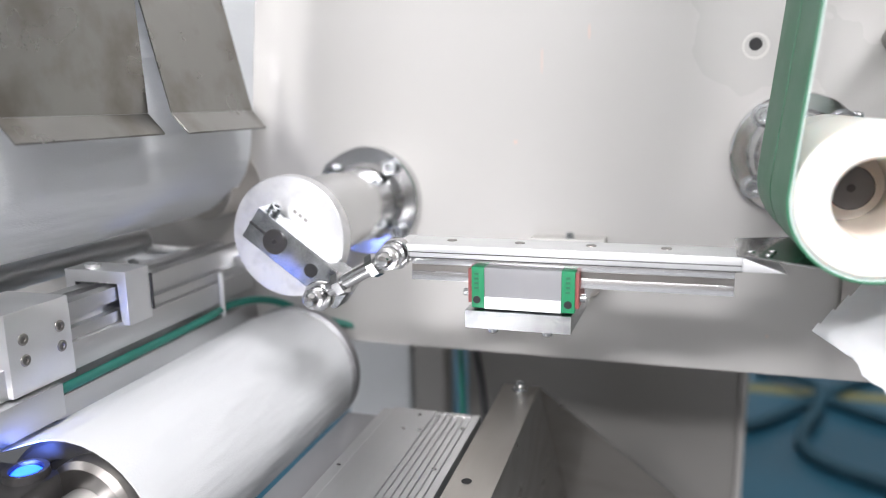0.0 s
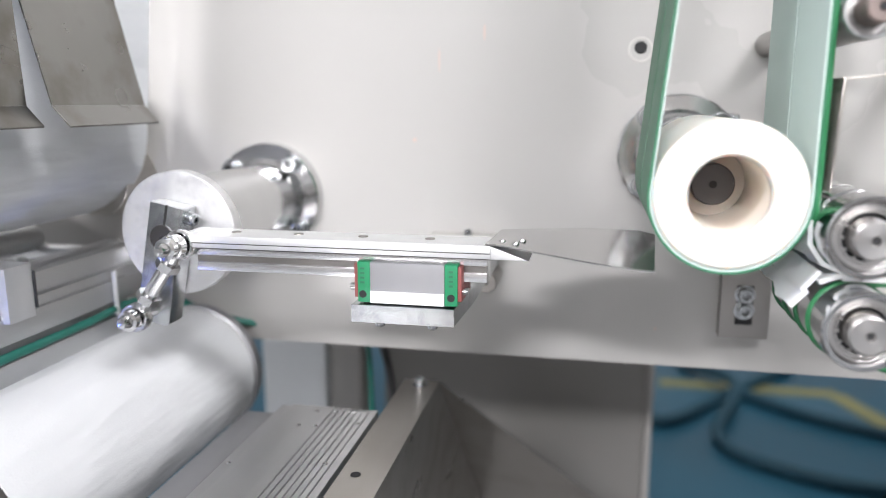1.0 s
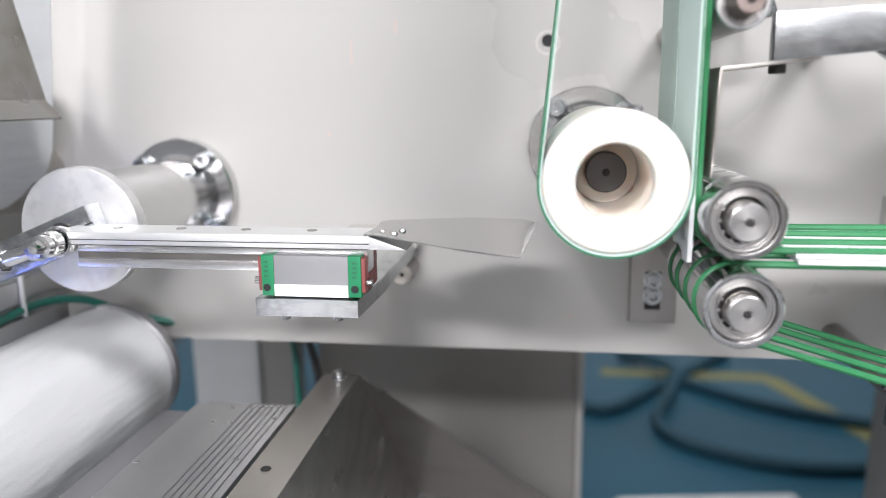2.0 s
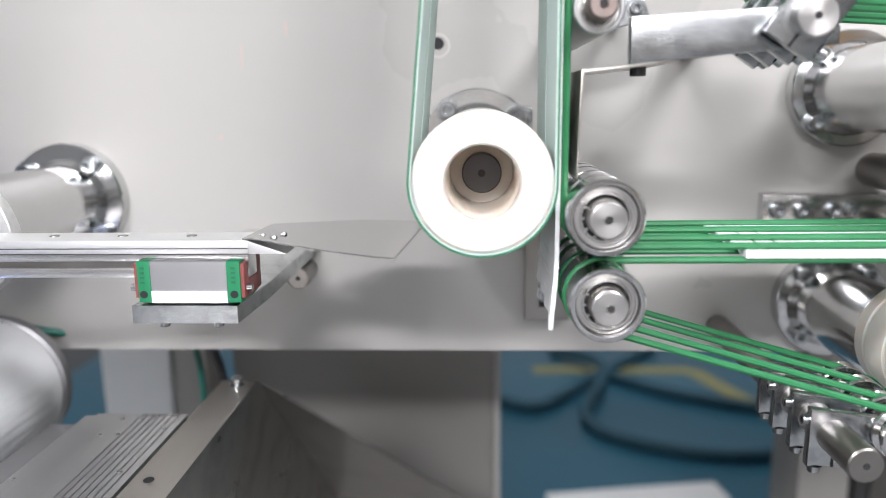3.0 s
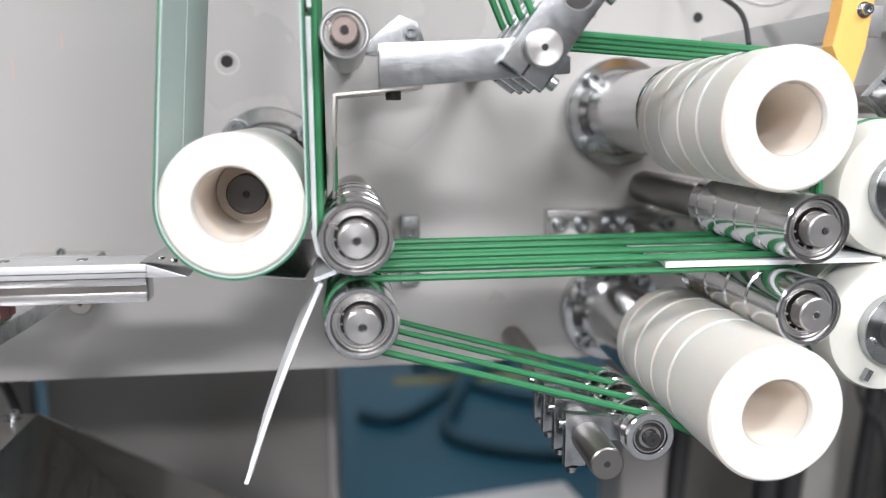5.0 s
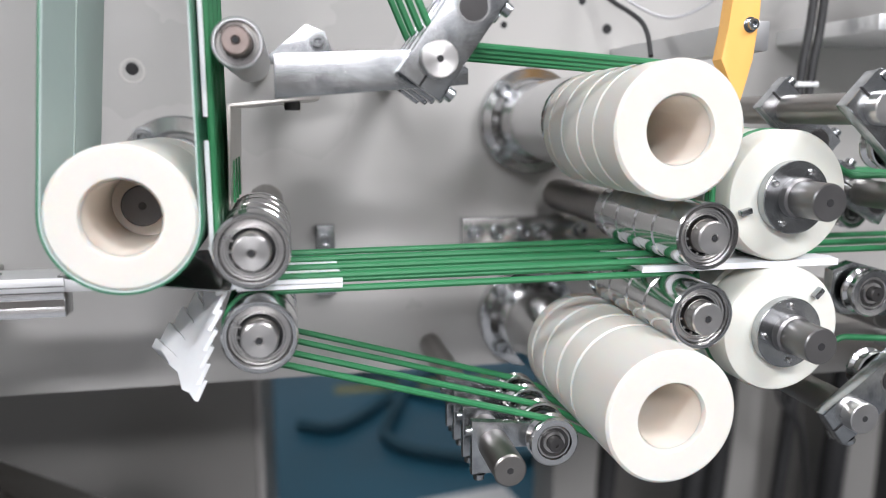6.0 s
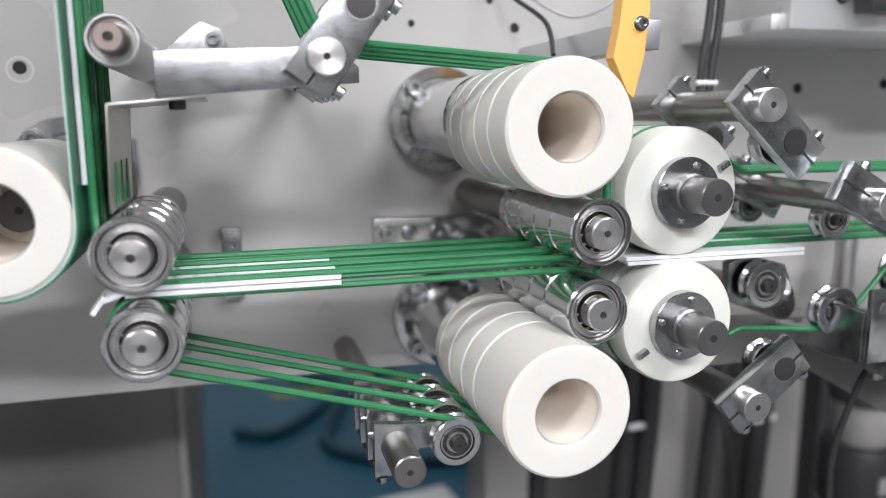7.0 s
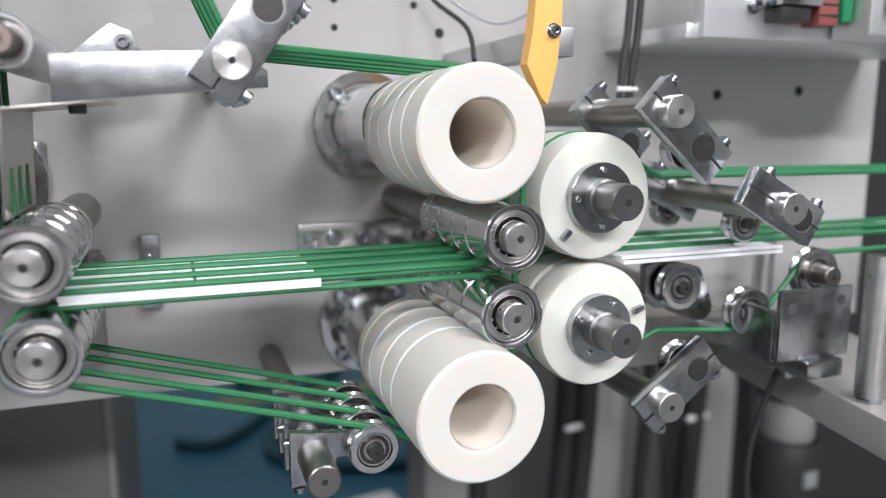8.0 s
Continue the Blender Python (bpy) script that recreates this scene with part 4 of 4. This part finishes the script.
for y0, y1, xa, xt in ((0.438, 0.549, -0.172, -0.176), (0.5575, 0.652, -0.161, -0.188)):
    th = thing("sheet_guard", "stained steel sheet guard with a flared lower lip", "guard", (0, 0, 0), "sheet guards")
    bm = B()
    xe = xt - (xa - xt) * 1.2
    prism(bm, [(xa, 1.1165), (xe, 1.36), (xe - 0.0012, 1.36), (xa - 0.0012, 1.1165)], y0, y1, 0.0002)
    part("guard_sheet", bm, M_STAIN, th, smooth=15)
    bm = B()
    prism(bm, [(xa + 0.011, 1.1045), (xa, 1.1164), (xa - 0.0012, 1.116), (xa + 0.0103, 1.1035)], y0, y1, 0.0002)
    part("lip", bm, M_STAIN, th, "flared lower lip", smooth=15)
bm = B()
box(bm, -0.178, -0.166, 0.5495, 0.5565, 1.184, 1.21, 0.001)
solid("guard_block", bm, M_ALU, "small aluminium block between the guards", "block")

# sensor rail assembly along the infeed
th = thing("sensor_rail", "aluminium profile rail with clamped sensor carriers", "rail", (0, 0, 0))
bm = B()
prism(bm, [(-0.237, 0.983), (-0.206, 0.983), (-0.206, 0.990), (-0.212, 0.990), (-0.212, 0.997), (-0.206, 0.997), (-0.206, 1.006), (-0.216, 1.006), (-0.216, 1.001), (-0.226, 1.001), (-0.226, 1.006), (-0.237, 1.006)], 0.25, 0.70, 0.0003)
part("profile", bm, M_ALU_Y, th, smooth=20)
bm = B()
box(bm, -0.243, -0.199, 0.452, 0.497, 0.966, 1.0135, 0.0008)
car = part("carrier", bm, M_ALU, th)
for y, z in ((0.4625, 0.997), (0.4625, 0.985), (0.4885, 0.997), (0.4885, 0.985)):
    bm = B()
    lathe(bm, [(0, 0.0004), (0.0012, 0.0004), (0.0015, -0.0002), (0.0026, -0.0003), (0.0034, 0.0002), (0.0036, 0.0012)], 18)
    o = part("carrier_screw", bm, M_GREYSHAFT, car)
    o.matrix_basis = pose(-0.1984, y, z, 0, 0, 90)
bm = B()
prism(bm, [(-0.246, 1.016), (-0.246, 0.98), (-0.239, 0.98), (-0.239, 1.0085), (-0.2045, 1.0085), (-0.2045, 0.98), (-0.198, 0.98), (-0.198, 1.016)], 0.545, 0.568, 0.0006)
car2 = part("carrier", bm, M_ALU, th)
bm = tube(B(), [(-0.23, 0.553, 1.016), (-0.23, 0.553, 1.0185)], 0.005, 20)
part("clamp_knob", bm, M_ALU, car2)
bm = B()
box(bm, -0.2165, -0.1972, 0.5684, 0.570, 0.985, 1.010, 0.0004)
part("end_plate", bm, M_RUBBER, car2)
bm = B()
box(bm, -0.24, -0.203, 0.25, 0.708, 0.9655, 0.9826, 0.0006)
solid("rail_beam", bm, M_ALU_Y, "long flat aluminium beam beneath the sensor rail", "beam")
bm = B()
box(bm, -0.235, -0.195, 0.25, 0.482, 0.945, 0.965, 0.0008)
solid("base_bar", bm, M_ALU_Y, "thick aluminium bar under the sensor rail", "bar")
bm = B()
box(bm, -0.245, -0.204, 0.484, 0.712, 0.937, 0.953, 0.0006)
solid("rail_beam", bm, M_ALU_Y, "lower aluminium beam beside the web", "beam")
bm = tube(B(), [(-0.48, 0.7, 0.992), (-0.19, 0.7, 0.992)], 0.008, 20)
solid("cross_rod", bm, M_ALU, "round aluminium cross rod behind the rail", "rod")
bm = tube(B(), [(-0.31, 0.2, 1.005), (-0.31, 0.70, 1.005)], 0.012, 24)
solid("cross_rod", bm, M_ALU_Y, "round aluminium rod along the infeed", "rod")
bm = B()
box(bm, -0.30, -0.27, 0.25, 0.72, 0.955, 0.972, 0.0008)
solid("rail_beam", bm, M_ALU_Y, "rear aluminium beam of the infeed", "beam")
for y in (0.60, 0.655):
    bm = tube(B(), [(-0.285, y, 0.972), (-0.30, y + 0.02, 0.99)], 0.005, 14)
    solid("short_strut", bm, M_ALU, "short aluminium strut on the rear beam", "strut")
hose("air_hose", [(-0.199, 0.3, 0.959), (-0.2, 0.5, 0.959), (-0.203, 0.62, 0.958), (-0.20, 0.67, 0.961), (-0.185, 0.70, 0.957), (-0.165, 0.716, 0.945), (-0.14, 0.726, 0.934), (-0.12, 0.738, 0.927)], 0.0032, M_TEAL, "teal green air hose along the infeed")
bm = tube(B(), [(-0.201, 0.655, 0.99), (-0.201, 0.655, 0.955)], 0.0022, 10)
solid("thin_post", bm, M_ALU, "thin aluminium post beside the web", "post")

th = thing("optical_sensor", "dark optical sensor glowing blue under the web", "sensor", (-0.176, 0.433, 0.935))
bm = B()
box(bm, -0.05, 0.014, -0.03, 0.010, -0.02, 0.0, 0.003)
part("sensor_body", bm, M_SHAFT, th)
bm = B()
lathe(bm, [(0, 0), (0.006, 0.0), (0.008, 0.002)], 24)
part("lens_ring", lathe(B(), [(0.008, 0.001), (0.0085, -0.001), (0.011, -0.001), (0.0115, 0.004)], 28), M_SHAFT, th, "dark lens ring").matrix_basis = pose(0.0, 0.0, 0.003, -90)
o = part("sensor_lens", bm, M_BLUE, th, "glowing blue lens")
o.matrix_basis = pose(0.0, 0.0, 0.003, -90)
bl = bpy.data.lights.new("sensor_glow", "SPOT")
bl.energy, bl.color, bl.spot_size, bl.shadow_soft_size = 0.12, (0.12, 0.22, 1.0), radians(80), 0.006
o = new("sensor_glow", bl)
o.matrix_basis = look((-0.178, 0.434, 0.944), (-0.195, 0.47, 0.945))

# ---- right hand side ----
th = thing("yellow_handle", "orange yellow plastic lever fixed to a square bar", "lever", (0, 0, 0))
bm = B()
prism(bm, [(0.5455, 1.23), (0.5625, 1.23), (0.5615, 1.18), (0.5595, 1.155), (0.5535, 1.132), (0.549, 1.136), (0.5395, 1.155), (0.5425, 1.17), (0.5445, 1.19)], 0.535, 0.545, 0.0012)
part("lever_blade", bm, M_ORANGE, th)
screw(th, 0.556, 0.535, 1.174, 0.0032)
bm = B()
box(bm, 0.5605, 0.576, 0.546, Y0, 1.161, 1.178, 0.0008)
solid("square_bar", bm, M_ALU_Y, "square aluminium bar bolted to the panel", "bar")
hose("thin_cable", [(0.535, 0.72, 1.24), (0.54, 0.70, 1.215), (0.552, 0.66, 1.19), (0.55, 0.64, 1.165)], 0.0018, M_RUBBER, "thin black cable tied to the bar", "cable")
hose("thin_cable", [(0.72, 0.73, 1.4), (0.66, 0.70, 1.25), (0.60, 0.70, 1.20), (0.55, 0.72, 1.225)], 0.0012, M_BLOCK, "thin grey cable against the panel", "cable")
hose("black_cable", [(0.695, 0.66, 1.35), (0.69, 0.66, 1.209), (0.685, 0.66, 1.16), (0.683, 0.66, 1.11)], 0.0032, M_RUBBER, "black cable hanging beside the shelf", "cable")
hose("black_cable", [(0.705, 0.66, 1.35), (0.699, 0.66, 1.209), (0.694, 0.66, 1.16), (0.690, 0.66, 1.11)], 0.0032, M_RUBBER, "black cable hanging beside the shelf", "cable")

bm = tube(B(), [(0.6795, 0.6575, 1.148), (0.6975, 0.6575, 1.148)], 0.002, 8)
solid("cable_tie", bm, M_LABEL, "white tie round the hanging black cables", "cable tie", "cable ties")
th = thing("bracket_shelf", "bright steel shelf plate carrying a valve block", "shelf", (0, 0, 0.0145))
bm = B()
box(bm, 0.712, 1.02, 0.6178, Y0, 1.1695, 1.181, 0.001)
part("shelf_plate", bm, M_ALU, th)
bm = B()
box(bm, 0.718, 0.872, 0.606, 0.6175, 1.1695, 1.32, 0.001)
part("upright_plate", bm, M_ALU, th)
screw(th, 0.762, 0.606, 1.194, 0.0045)
screw(th, 0.795, 0.606, 1.213, 0.0035, m=M_SHAFT)
th = thing("valve_block", "small pneumatic valve with red and green parts", "valve", (-0.03, 0, 0.004))
bm = B()
box(bm, 0.80, 0.838, 0.585, 0.6055, 1.203, 1.23, 0.002)
part("valve_body", bm, M_CHROME, th)
bm = B()
box(bm, 0.838, 0.857, 0.588, 0.6055, 1.190, 1.214, 0.0015)
red = part("red_part", bm, M_RED, th)
for z in (1.197, 1.205):
    bm = B()
    box(bm, 0.8385, 0.8565, 0.5872, 0.589, z, z + 0.001)
    part("seam", bm, M_DARK, red)
bm = B()
lathe(bm, [(0, 0.581), (0.004, 0.581), (0.0048, 0.582), (0.0048, 0.5845)], 20, 0.815, 1.212)
part("port_plug", bm, M_ZINC, th)
bm = B()
box(bm, 0.803, 0.83, 0.588, 0.6055, 1.192, 1.2025, 0.001)
part("valve_foot", bm, M_SHAFT, th)
bm = B()
box(bm, 0.858, 0.868, 0.585, 0.6055, 1.193, 1.26, 0.001)
part("green_part", bm, M_CAP, th)
th = thing("control_box", "grey steel box with a rounded cover on the shelf", "box", (-0.034, 0, 0.004))
bm = B()
box(bm, 0.873, 1.02, 0.57, 0.6058, 1.1815, 1.33, 0.003)
part("box_body", bm, M_ALU, th)
bm = B()
box(bm, 0.885, 1.00, 0.563, 0.5698, 1.197, 1.31, 0.004)
part("box_cover", bm, M_FRAME, th)

# outfeed frame
bm = B()
box(bm, 0.0, 0.12, -0.42, 0.092, -0.026, 0.0, 0.0015)
solid("frame_beam", bm, M_FRAME, "light grey painted beam reaching from the panel", "beam").matrix_basis = pose(0.788, 0.64, 0.937, 0, 0, -9.6)
for x, y in ((0.777, 0.49), (0.88, 0.70)):
    th = thing("stand_post", "round steel stand post with a hexagon foot", "post", (x, y, 0.937), "stand posts")
    bm = tube(B(), [(0, 0, 0.004), (0, 0, 0.10)], 0.0095, 24)
    part("post_rod", bm, M_TURNED, th)
    bm = tube(B(), [(0, 0, 0), (0, 0, 0.007)], 0.0085, 6)
    part("foot_nut", bm, M_ZINC, th)
th = thing("pulley_bracket", "zinc bent plate bracket with two belt pulleys", "bracket", (0, 0, 0))
bm = B()
box(bm, 0.7165, 0.7785, 0.511, 0.5155, 0.9635, 1.0125, 0.0012)
front = part("front_plate", bm, M_ZINC, th)
bm = B()
prism(bm, [(0.7145, 0.9635), (0.7185, 0.9635), (0.7185, 0.997), (0.7145, 0.997)], 0.5157, 0.56, 0.001)
part("side_plate", bm, M_ZINC, th)
bm = B()
box(bm, 0.737, 0.769, 0.505, 0.71, 0.9505, 0.9632, 0.0025)
part("base_block", bm, M_ZINC, th)
for x, z in ((0.7265, 1.0), (0.768, 1.003)):
    bm = B()
    lathe(bm, [(0, 0.5108), (0.0038, 0.5108), (0.0042, 0.5112)], 18, x, z)
    part("rivet", bm, M_CHROME, front)
screw(th, 0.745, 0.53, 0.9505, 0.0045, 90)
rod("pulley_axle", "grey steel axle from bracket to pulley", 0.780, 1.014, 0.529, 0.545, 0.0075)
rod("pulley_axle", "grey steel axle from bracket to pulley", 0.721, 0.9905, 0.5165, 0.545, 0.0065)
pulley(0.780, 1.014, 0.542, 0.0185, "steel grooved belt pulley on the bracket")
pulley(0.721, 0.9905, 0.542, 0.0168, "steel grooved belt pulley on the bracket")
th = thing("bearing_block", "zinc lever plate with an open ball bearing", "bearing", (0, 0, 0), "bearing blocks")
bm = B()
prism(bm, [(0.645, 1.025), (0.66, 1.03), (0.69, 1.022), (0.70, 1.0), (0.688, 0.992), (0.655, 0.995), (0.645, 1.005)], 0.56, 0.568, 0.001)
part("lever_plate", bm, M_ZINC, th)
pulley(0.664, 1.012, 0.545, 0.0155, "open ball bearing pulley behind the belts")
bm = B()
box(bm, 0.63, 0.765, 0.62, 0.66, 0.93, 0.97, 0.002)
solid("cross_beam", bm, M_STEEL, "dark steel cross beam beneath the outfeed belts", "beam")
rod("support_shaft", "grey steel shaft beneath the outfeed belts", 0.70, 0.99, 0.57, Y0, 0.011)

# dim frame behind and below
for x0, x1, y0, y1 in ((0.70, 0.775, 1.2, 1.3), (0.985, 1.05, 1.2, 1.26), (1.055, 1.078, 1.21, 1.26), (1.23, 1.30, 1.2, 1.3), (1.46, 1.55, 1.4, 1.5), (0.84, 0.9, 1.42, 1.5)):
    bm = B()
    box(bm, x0, x1, y0, y1, 0, 1.0, 0.003)
    solid("frame_post", bm, M_FRAME, "grey painted steel frame post beneath the machine", "post", "frame posts")
for x, y, r in ((0.93, 1.17, 0.02), (0.955, 1.15, 0.018), (1.09, 1.17, 0.012), (1.20, 1.18, 0.02), (0.80, 1.22, 0.016)):
    hose("duct_pipe", [(x, y, 0.98), (x + 0.01, y, 0.7), (x - 0.005, y, 0.4), (x, y, 0.0)], r, M_RUBBER, "black cable duct hanging beside the frame posts", "pipe")
for x, y, z in ((0.942, 1.13, 0.63), (1.10, 1.155, 0.72), (1.20, 1.155, 0.60)):
    bm = tube(B(), [(x - 0.02, y + 0.012, z), (x + 0.025, y + 0.012, z + 0.003)], 0.005, 8)
    solid("cable_tie", bm, M_LABEL, "white cable tie round the ducts", "cable tie", "cable ties")
hose("thin_cable", [(1.02, 1.15, 0.95), (1.05, 1.14, 0.7), (1.10, 1.14, 0.62), (1.13, 1.14, 0.4), (1.13, 1.14, 0.0)], 0.004, M_RUBBER, "thin black cable hanging between the posts", "cable")
bm = B()
box(bm, 1.5, 2.6, 1.35, 1.5, 0.0, 1.75, 0.004)
solid("dark_column", bm, M_BLACK, "near black machine column beyond the panel", "column")
# Added dark sheet in place of the shaded depth under the machine.
bm = B()
box(bm, 0.88, 2.2, 1.62, 1.66, 0.0, 0.95, 0.004)
solid("dark_backdrop", bm, M_BOX, "added dark backdrop for the shaded space below the machine", "panel", kind="structure")
bm = B()
box(bm, -1.3, 2.2, 1.9, 1.95, 0.93, 1.75, 0.004)
solid("rear_panel", bm, M_FRAME, "grey painted rear machine panel", "panel", kind="structure")
th = thing("drive_motor", "black electric motor with a pale collar beneath the outfeed", "motor", (1.186, 0.95, 0.0))
for nm, prof, m in (("motor_body", [(0, 0.0), (0.038, 0.0), (0.038, 0.56), (0.047, 0.565), (0.052, 0.575), (0.052, 0.65), (0.047, 0.66), (0, 0.66)], M_RUBBER),
                    ("motor_collar", [(0.036, 0.661), (0.038, 0.664), (0.038, 0.72), (0, 0.72)], M_FRAME),
                    ("motor_cap", [(0.04, 0.721), (0.046, 0.725), (0.046, 0.76), (0.04, 0.77), (0, 0.77)], M_RUBBER)):
    bm = B()
    lathe(bm, prof, 36)
    bmesh.ops.transform(bm, matrix=Matrix.Rotation(radians(90), 4, "X"), verts=bm.verts)
    o = part(nm, bm, m, th)
for v in (0,):
    bm = B()
    box(bm, -0.012, 0.012, -0.053, -0.049, 0.6, 0.625, 0.0005)
    part("rating_plate", bm, M_ALU, th, "small silver plate")
hose("black_cable", [(0.7455, 0.535, 0.9525), (0.7455, 0.545, 0.93), (0.745, 0.56, 0.87), (0.752, 0.565, 0.78), (0.75, 0.58, 0.5), (0.75, 0.6, 0.0)], 0.0024, M_RUBBER, "thin black cable hanging beneath the outfeed", "cable")

# ---- folded sheets ----
STRIKES = [-0.064, 0.80, 1.615, 2.49, 3.37, 4.23, 5.09, 5.935, 6.79, 7.675, 8.51]
SHEET, PIECES, FEED, RUN = 0.25, 24, 0.30, 0.35
STEP = SHEET / PIECES
SHEETS = []
# for single sheets: twist while hanging, lean, fanning out, delay of the lean
HANGING = {0: (0, 0.75, 0.8, 0), 1: (6, 1.15, 1.0, 0.035), 2: (-6, 1.0, 1.0, 0.045), 5: (-4, 1.1, 0.8, 0), 7: (-4, 0.65, 1.3, 0), 8: (-5, 1.1, 0.9, 0.05), 9: (-3, 1.0, 0.9, 0.02)}


def make_sheet(k):
    th = thing("folded_sheet", "white nonwoven sheet hanging down and being tucked into the rollers", "sheet", (0, 0.5688, 0), "white sheets")
    out = []
    for i in range(PIECES):
        bm = B()
        y0, y1 = -0.041, 0.049
        nx, ny = 2, 10
        h = STEP * 0.58
        grid = []
        for side in (-1, 1):
            for a in range(nx + 1):
                row = []
                for b in range(ny + 1):
                    y = y0 + (y1 - y0) * b / ny
                    z = -h + 2 * h * a / nx
                    if i == 0 and a == 0:
                        z += 0.0075 * min(1, 1.5 * b / ny) + 0.0015 * math.sin(b * 1.7 + k)
                    row.append(bm.verts.new((side * 0.0011 + 0.0007 * math.sin(b * 2.1 + k), y, z)))
                grid.append(row)
        for s in (0, nx + 1):
            for a in range(nx):
                for b in range(ny):
                    bm.faces.new([grid[s + a][b], grid[s + a][b + 1], grid[s + a + 1][b + 1], grid[s + a + 1][b]])
        for b in range(ny):
            bm.faces.new([grid[0][b], grid[0][b + 1], grid[nx + 1][b + 1], grid[nx + 1][b]])
            bm.faces.new([grid[nx][b], grid[nx][b + 1], grid[2 * nx + 1][b + 1], grid[2 * nx + 1][b]])
        for a in range(nx):
            for e in (0, ny):
                bm.faces.new([grid[a][e], grid[a + 1][e], grid[nx + 2 + a][e], grid[nx + 1 + a][e]])
        out.append(part("sheet_piece", bm, M_PAPER, th))
    SHEETS.append((th, out, STRIKES[k] - (0.062 if k in (5, 8) else 0.05)))


for k in range(len(STRIKES)):
    make_sheet(k)


# ---- movement ----
def tail_swing(v, gain):
    """The lean of the free tail in degrees, v seconds after the blade strikes."""
    keys = [(0.0, 4), (0.05, 38), (0.11, 54), (0.17, 44), (0.30, 32), (9, 32)]
    for (a, p), (b, q) in zip(keys, keys[1:]):
        if a <= v < b:
            return 4 + gain * (p + (q - p) * (v - a) / (b - a) - 4)
    return 4.0


def piece_pose(i, t, ts, k):
    """The pose of one piece: it hangs and drops, is struck into a fold, then runs along the belts."""
    s = (i + 0.5) * STEP
    q = s - SHEET / 2
    tf = ts - 0.067
    twist, gain, fan, late = HANGING.get(k, (0, 1.0, 1.0, 0.0))
    if t < tf:
        z = 1.0489 + q - FEED * (t - tf)
        low = max(0.0, 1.03 - z)
        return pose(0.2608 - 0.08 * low, 0, z, 0, 4.5 * min(1, low / 0.02), twist * min(1, low / 0.06))
    u = 0.003 - abs(q) + RUN * (t - ts)
    if q >= 0:
        if u > 0:
            return pose(0.2815 + u, 0, 1.0386, 0, -90)
        if u > -0.0306:
            a = -u / 0.0195
            return pose(0.2815 - 0.0207 * math.sin(a), 0, 1.059 - 0.0204 * math.cos(a), 0, -90 + math.degrees(a))
        return pose(0.2608, 0, 1.0590 - 0.0306 - u)
    if u > -0.017:
        return pose(0.2815 + u, 0, 1.0368, 0, 90 if u > -0.005 else 70)
    e = -0.017 - u
    swing = tail_swing(t - tf - late, gain)
    open_out = fan * min(1, max(0, t - tf - 0.03) / 0.1)
    x, y, z = 0.2645, 0.0, 1.0365
    d, a, w = 0.0, 0.0, 0.0
    while d < e:
        a = swing * (1.12 - 2.6 * d) if d > 0.006 else swing
        w = (1 - open_out) * twist + 300 * d * open_out
        x -= 0.002 * math.sin(radians(a)) * math.cos(radians(w))
        y -= 0.002 * math.sin(radians(a)) * math.sin(radians(w))
        z -= 0.002 * math.cos(radians(a))
        d += 0.002
    return pose(x, y, z, 0, a, w)


def crank_turn(t):
    m = CRANK_TIMES
    for a, b, k in zip(m, m[1:], range(len(m))):
        if a <= t <= b:
            return -360 * (k + (t - a) / (b - a))
    return 0.0


def motions():
    rows_c, rows_l, rows_s = [], [], []
    for f in range(0, 241):
        if f % 2 and f != 240:
            continue
        t = f / 30
        a = crank_turn(t)
        px, pz = CX + CR * math.cos(radians(a)), CZ + CR * math.sin(radians(a))
        sx = px + math.sqrt(ROD ** 2 - (pz - 1.035) ** 2)
        rows_c.append((t, pose(CX, 0.588, CZ, 0, -a, 0)))
        rows_l.append((t, pose(px, YR, pz, 0, -math.degrees(math.atan2(1.035 - pz, sx - px)), 0)))
        rows_s.append((t, pose(sx, 0, 0)))
    walk(crank, rows_c)
    walk(link, rows_l)
    walk(slide, rows_s)
    for th, x, y, z, start, sense in SPUN:
        walk(th, [(f / 30, pose(x, y, z, 0, -(start + sense * 555 * (f / 30 - 6.5)), 0)) for f in range(0, 241, 3)])
    for k, (th, pieces, ts) in enumerate(SHEETS):
        for i, o in enumerate(pieces):
            rows = []
            for f in range(0, 241):
                t = f / 30
                near = -0.12 < t - ts < 0.6
                if near or f % 6 == 0:
                    rows.append((t, piece_pose(i, t, ts, k)))
            walk(o, rows)


motions()
